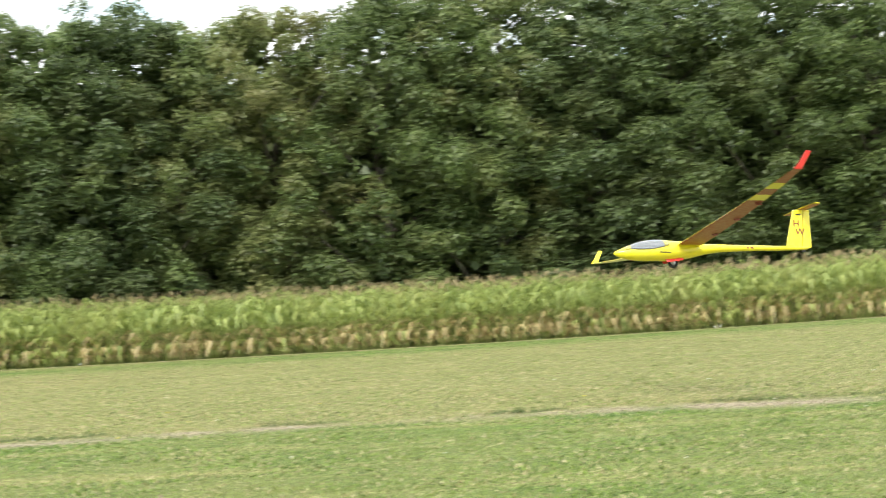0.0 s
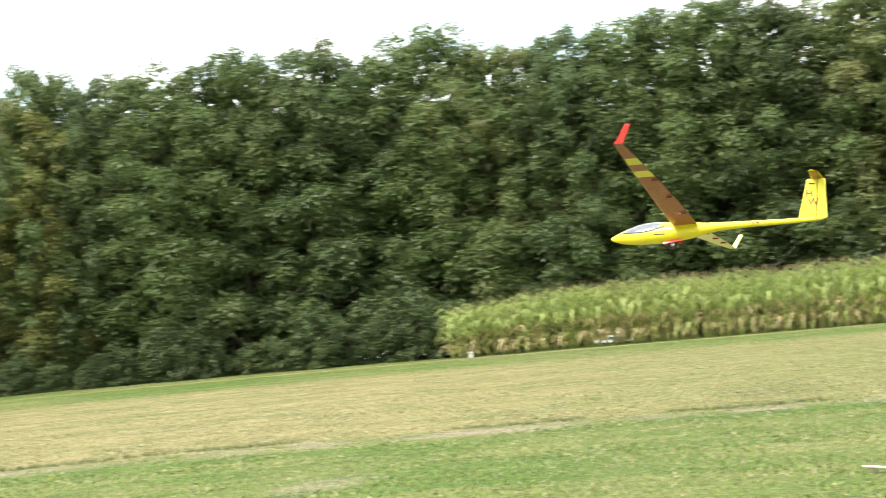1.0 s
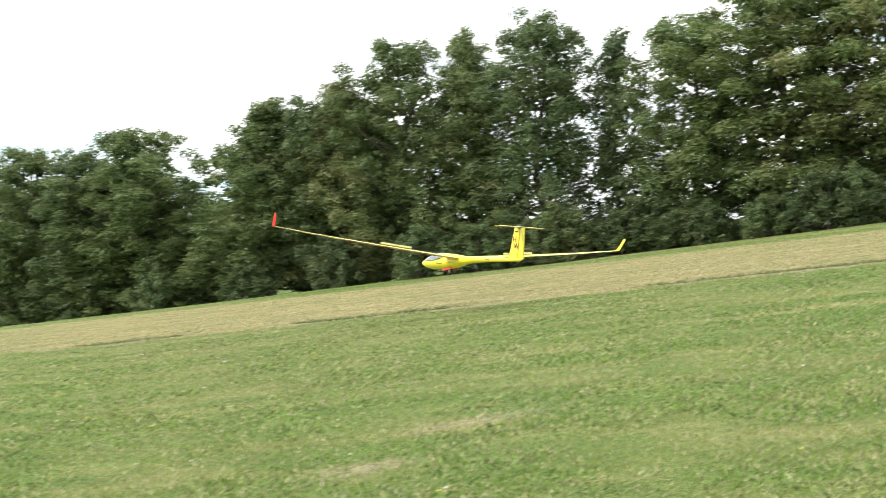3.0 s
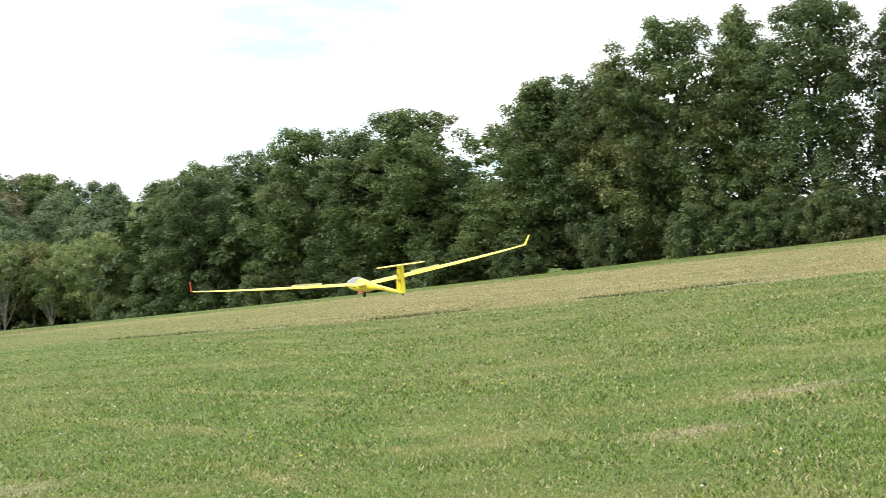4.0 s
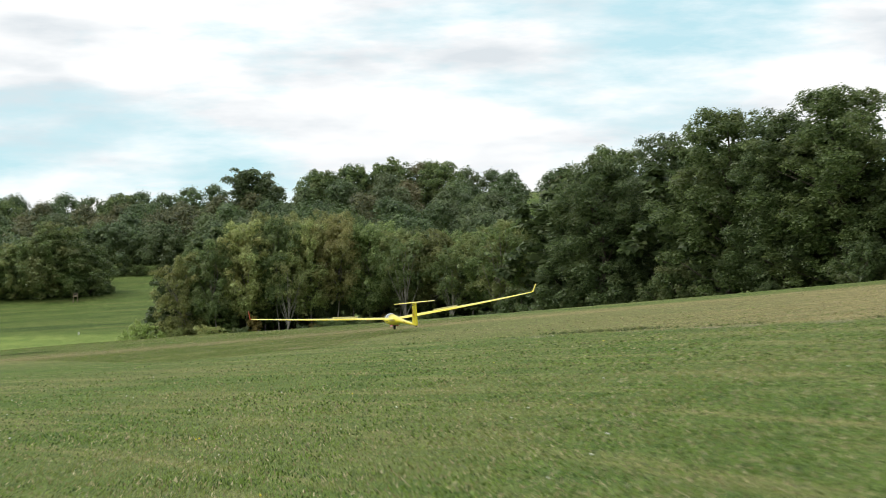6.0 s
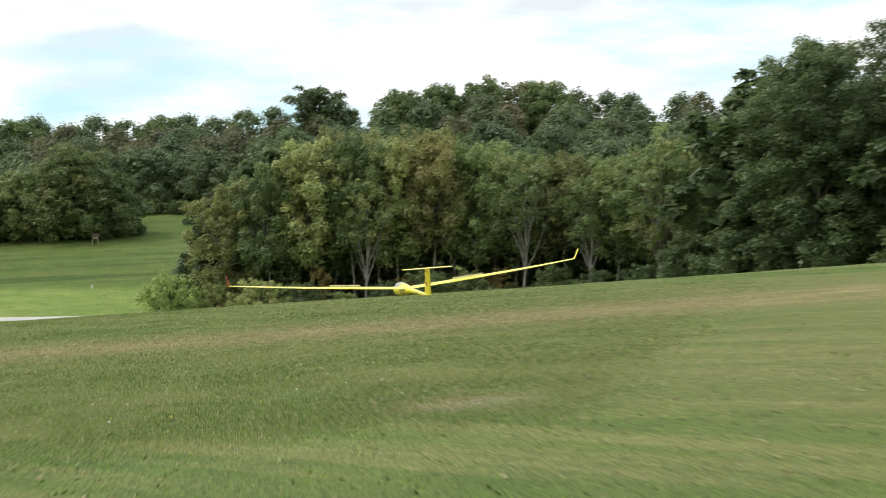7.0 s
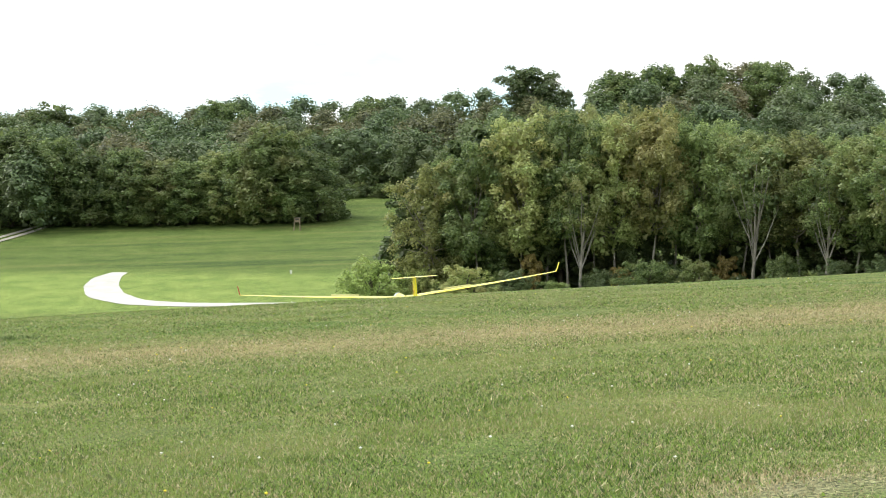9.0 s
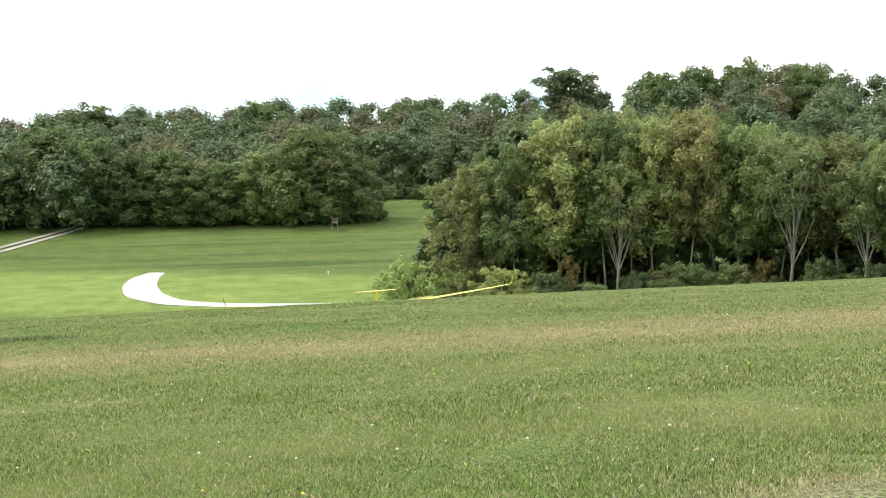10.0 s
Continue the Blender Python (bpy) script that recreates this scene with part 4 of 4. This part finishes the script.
def wing_skin(side, x0, x1, upper, steps=6):
    """One face of a wing, above or below, between two stations."""
    bm = bmesh.new()
    rows = []
    for k in range(steps + 1):
        x = x0 + (x1 - x0) * k / steps
        z, c, t = wing_at(x)
        up, down = aerofoil(c, t, lead(x))
        rows.append([bm.verts.new((side * x * K, y * K, (z + dz) * K)) for y, dz in (up if upper else down)])
    for a, b in zip(rows, rows[1:]):
        for i in range(len(a) - 1):
            bm.faces.new((a[i], a[i + 1], b[i + 1], b[i]))
    return bm


def plate(points, thick, axis):
    """A flat panel with rounded rim out of its outline."""
    bm = bmesh.new()
    a = [bm.verts.new(Vector(p) * K + Vector(axis) * thick / 2) for p in points]
    b = [bm.verts.new(Vector(p) * K - Vector(axis) * thick / 2) for p in points]
    bm.faces.new(a)
    bm.faces.new(b[::-1])
    for i in range(len(a)):
        j = (i + 1) % len(a)
        bm.faces.new((a[j], a[i], b[i], b[j]))
    bmesh.ops.bevel(bm, geom=bm.edges[:], offset=thick * 0.3, segments=2, affect="EDGES", profile=0.5)
    return bm


def fuselage_ring(y, cz, w, up, down, n=20):
    return [(w * math.cos(t) * K, y * K, (cz + (up if math.sin(t) > 0 else down) * math.sin(t)) * K) for t in (2 * math.pi * k / n for k in range(n))]


# stations of the fuselage: y, centre height, half width, rise, drop
BODY = ((0.812, -0.10, 0.004, 0.004, 0.004), (0.79, -0.10, 0.026, 0.024, 0.026), (0.74, -0.098, 0.048, 0.046, 0.046), (0.64, -0.093, 0.076, 0.082, 0.072), (0.50, -0.087, 0.096, 0.116, 0.09),
        (0.34, -0.080, 0.108, 0.134, 0.092), (0.18, -0.074, 0.112, 0.136, 0.094), (0.04, -0.062, 0.105, 0.120, 0.086), (-0.10, -0.045, 0.086, 0.094, 0.08), (-0.25, -0.026, 0.063, 0.064, 0.056),
        (-0.45, -0.008, 0.046, 0.045, 0.042), (-0.75, 0.004, 0.036, 0.034, 0.034), (-1.1, 0.014, 0.030, 0.028, 0.029), (-1.4, 0.024, 0.024, 0.024, 0.024), (-1.5, 0.028, 0.016, 0.02, 0.018))


def letter(text, size, at, side, parent):
    cu = bpy.data.curves.new("letter", "FONT")
    cu.body, cu.size, cu.extrude, cu.align_x = text, size, 0.001, "CENTER"
    cu.materials.append(MAROON)
    ob = new("letter", cu)
    ob.parent = parent
    ob.matrix_local = Matrix.Translation(at) @ (pose(0, 0, 0, 90, 0, -90) if side < 0 else pose(0, 0, 0, 90, 0, 90))
    tagged(ob, "dark red letter on the fin")
    return ob


def build_glider():
    ob = new("model_glider")
    body = part("fuselage", loft_bm([fuselage_ring(*s) for s in BODY]), YELLOW, ob)
    # canopy: a clear bubble over the nose, sitting a little proud
    rings = []
    for k in range(9):
        u = k / 8
        y = 0.69 - 0.50 * u
        cz, w, up = (float(np.interp(-y, [-s[0] for s in BODY], [s[j] for s in BODY])) for j in (1, 2, 3))
        rise = 1.0 + 0.10 * math.sin(math.pi * u)
        a0 = radians(58 - 46 * math.sin(math.pi * min(1, 0.12 + 0.76 * u)) ** 0.6)
        rings.append([(w * math.cos(t) * 1.03 * K, y * K, (cz + up * math.sin(t) * rise) * K + 0.004) for t in (a0 + (math.pi - 2 * a0) * j / 12 for j in range(13))])
    part("canopy", loft_bm(rings, close=False), GLASS, ob, "clear canopy")
    for ring in (0, 12):
        pts = [Vector(r[ring]) for r in rings]
        v, f = tube(pts, [0.0045] * len(pts), 5)
        bm = bmesh.new()
        vs = [bm.verts.new(q) for q in v]
        for q in f:
            bm.faces.new([vs[i] for i in q])
        part("canopy_rim", bm, BLACK, ob, "dark canopy rim")
    lining = [[(x * 0.982, y, z - 0.006) for x, y, z in r] for r in rings[1:-1]]
    part("cockpit_lining", loft_bm(lining, close=False), LINING, ob, "grey cockpit lining")
    for side in (-1, 1):
        tip = 3.0
        top = part("wing", wing_skin(side, 0.05, tip, True, 14), YELLOW, ob, "yellow upper wing with airbrake out")
        under = ((0.05, 0.13, YELLOW), (0.13, 1.95, BELLY_RED), (1.95, 2.15, YELLOW), (2.15, 2.35, BELLY_RED), (2.35, 2.55, YELLOW), (2.55, 3.0, BELLY_RED)) if side < 0 else ((0.05, 0.5, YELLOW), (0.5, 3.0, CREAM))
        for x0, x1, m in under:
            part("underside", wing_skin(side, x0, x1, False, max(2, int((x1 - x0) * 5))), m, top, "brick-red film" if m is BELLY_RED else ("yellow band" if m is YELLOW else "cream film"))
        # hinge fairings under the wing
        for x in (0.62, 1.25, 1.85):
            z, c, t = wing_at(x)
            part("hinge_fairing", box_bm(0.03, 0.08, 0.018, (side * x * K, (lead(x) - c * 0.82) * K, (z - 0.012) * K), 0.006), MAROON, top, "dark red fairing")
        # airbrake blade standing above the wing
        z0, c0, t0 = wing_at(0.85)
        z1, c1, t1 = wing_at(1.3)
        h0, h1 = z0 + 0.03, z1 + 0.03
        y0 = lead(1.0) - 0.13
        part("airbrake", plate(((side * 0.8, y0, h0), (side * 1.32, y0, h1), (side * 1.32, y0, h1 + 0.026), (side * 0.8, y0, h0 + 0.026)), 0.007, (0, 1, 0)), CREAM, top, "raised cream airbrake blade", smooth=False)
        # winglet
        zt = SPAN[-1][1]
        part("winglet", plate(((side * 2.99, 0.046, zt - 0.004), (side * 2.99, -0.04, zt - 0.004), (side * 3.035, -0.125, zt + 0.174), (side * 3.035, -0.07, zt + 0.176), (side * 3.01, -0.005, zt + 0.06)), 0.012, (1, 0, 0)),
             RED if side < 0 else YELLOW, top, "red winglet" if side < 0 else "yellow winglet", smooth=False)
    # fin and rudder
    fin = part("fin", plate(((0, -1.24, 0.03), (0, -1.43, 0.025), (0, -1.45, 0.46), (0, -1.335, 0.46)), 0.045, (1, 0, 0)), YELLOW, ob, "yellow fin with two dark letters", smooth=False)
    rudder = part("rudder", plate(((0, -1.435, 0.0), (0, -1.55, 0.035), (0, -1.532, 0.462), (0, -1.455, 0.46)), 0.032, (1, 0, 0)), YELLOW, ob, "yellow rudder", smooth=False)
    for side in (-1, 1):
        letter("H", 0.13, (side * 0.0285, -1.362 * K, 0.265 * K), side, fin)
        letter("W", 0.13, (side * 0.0285, -1.405 * K, 0.172 * K), side, fin)
        part("badge", box_bm(0.002, 0.075, 0.018, (side * 0.0275, -1.39 * K, 0.405 * K)), BLACK, fin, "small dark badge", smooth=False)
        for k, ln in enumerate((0.03, 0.05, 0.03, 0.04)):
            part("marking", box_bm(0.003, ln, 0.022, (side * 0.0415, (-0.66 - k * 0.05) * K, 0.008 * K)), MAROON, body, "dark lettering on the tail boom", smooth=False)
        part("stripe", box_bm(0.004, 0.15, 0.014, (side * 0.1315, 0.25 * K, -0.085 * K)), BLACK, body, "dark stripe below the canopy", smooth=False)
    # tailplane on top of the fin
    for side in (-1, 1):
        bm = bmesh.new()
        rows = []
        for x, c in ((0.0, 0.125), (0.2, 0.115), (0.36, 0.095), (0.417, 0.07)):
            up, down = aerofoil(c, 0.09, -1.385 - x * 0.05, 7)
            rows.append([bm.verts.new((side * x * K, y * K, (0.468 + dz) * K)) for y, dz in up + down[::-1][1:-1]])
        for a, b in zip(rows, rows[1:]):
            for i in range(len(a)):
                j = (i + 1) % len(a)
                bm.faces.new((a[i], a[j], b[j], b[i]))
        bm.faces.new(rows[-1])
        tail = part("tailplane", bm, YELLOW, ob, "yellow tailplane half")
        bm = box_bm(0.34 * K, 0.085 * K, 0.002, (side * 0.2 * K, -1.45 * K, 0.4595 * K))
        part("tail_underside", bm, BELLY_RED, tail, "brick-red film below", smooth=False)
    # wheel and its doors
    wheel = new("wheel")
    wheel.parent = ob
    wheel.location = (0, 0.123 * K, -0.186 * K)
    bm = bmesh.new()
    prof = [(0.034, -0.014), (0.05, -0.022), (0.064, -0.018), (0.0705, 0), (0.064, 0.018), (0.05, 0.022), (0.034, 0.014)]
    loops = [[bm.verts.new((x, r * math.cos(t), r * math.sin(t))) for r, x in prof] for t in (2 * math.pi * k / 24 for k in range(24))]
    for k in range(24):
        a, b = loops[k], loops[(k + 1) % 24]
        for i in range(len(prof)):
            j = (i + 1) % len(prof)
            bm.faces.new((a[i], a[j], b[j], b[i]))
    part("tyre", bm, RUBBER, wheel, "black rubber tyre")
    bm = bmesh.new()
    bmesh.ops.create_cone(bm, cap_ends=True, segments=20, radius1=0.035, radius2=0.035, depth=0.024, matrix=Matrix.Rotation(radians(90), 4, "Y"))
    part("rim", bm, ALLOY, wheel, "grey alloy rim")
    for side in (-1, 1):
        part("wheel_door", plate(((side * 0.048, 0.24, -0.145), (side * 0.048, 0.02, -0.13), (side * 0.066, 0.02, -0.16), (side * 0.066, 0.21, -0.19)), 0.006, (1, 0, 0)), RED, ob, "red wheel-bay door", smooth=False)
        part("strut", box_bm(0.012, 0.02, 0.12, (side * 0.035, 0.123 * K, -0.15 * K), 0.003), ALLOY, ob, "grey leg", smooth=False)
    part("tail_skid", box_bm(0.018, 0.06, 0.03, (0, -1.45 * K, -0.004 * K), 0.006), RUBBER, ob, "dark tail skid", smooth=False)
    return tagged(ob, "big yellow model glider with red winglet, T-tail and wheel down", "model glider")


glider = build_glider()

# seconds, place (m), heading, nose up, right wing down (degrees)
FLIGHT = [
    (0, 33.41, -1.12, 6.11, -11.9, 2.8, 1.3),
    (0.5, 33.31, 4.91, 6.16, -9.2, 7.3, 2.3),
    (0.7, 33.16, 7.3, 6.26, -7.9, 6.1, 3.1),
    (1, 32.19, 10.78, 6.3, -6.7, 2.6, 3.5),
    (1.5, 29.82, 16.12, 5.75, -5.4, 0.9, 4.6),
    (2, 23.93, 20.42, 4.72, -5.3, 2.5, 6),
    (2.2, 21.96, 21.84, 4.38, -5.5, 2.6, 6.5),
    (3.3, 14.38, 30.18, 2.93, -7.1, 5.4, -0.3),
    (3.5, 13.46, 31.68, 2.75, -6.4, 4.9, -3.2),
    (4, 11.58, 35.03, 2.77, -5.3, 8.6, -6.8),
    (4.5, 9.94, 38.49, 2.76, -4.8, 4.4, -5),
    (5, 8.49, 42.11, 2.34, -5.8, 0.2, -3.8),
    (5.5, 7.15, 45.26, 2.22, -8.3, 6.4, -4.8),
    (5.7, 6.62, 47.24, 2.17, -8.9, 6.9, -5.3),
    (6.8, 5.84, 68.1, 2.13, -8, 4, -4.6),
    (7, 5.55, 71.82, 2.05, -8.9, 5.4, -4.7),
    (7.5, 4.61, 76.98, 1.87, -9.8, 5, -4.8),
    (8, 3.52, 78.53, 1.72, -11, 3.9, -5.3),
    (8.5, 2.47, 80.18, 1.58, -11.8, 6.4, -5.6),
    (9, 1.47, 81.68, 1.43, -11.3, 2.9, -5.1),
    (9.5, 0.53, 83.68, 1.25, -10.5, 3.5, -5.5),
    (10, -0.31, 86.66, 1.07, -8.8, 3.7, -5.5),
]


def attitude(x, y, z, heading, nose, bank):
    return Matrix.Translation((x, y, z)) @ Matrix.Rotation(radians(-heading), 4, "Z") @ Matrix.Rotation(radians(nose), 4, "X") @ Matrix.Rotation(radians(bank), 4, "Y")


def motions():
    walk(glider, [(r[0], attitude(*r[1:])) for r in FLIGHT])


motions()
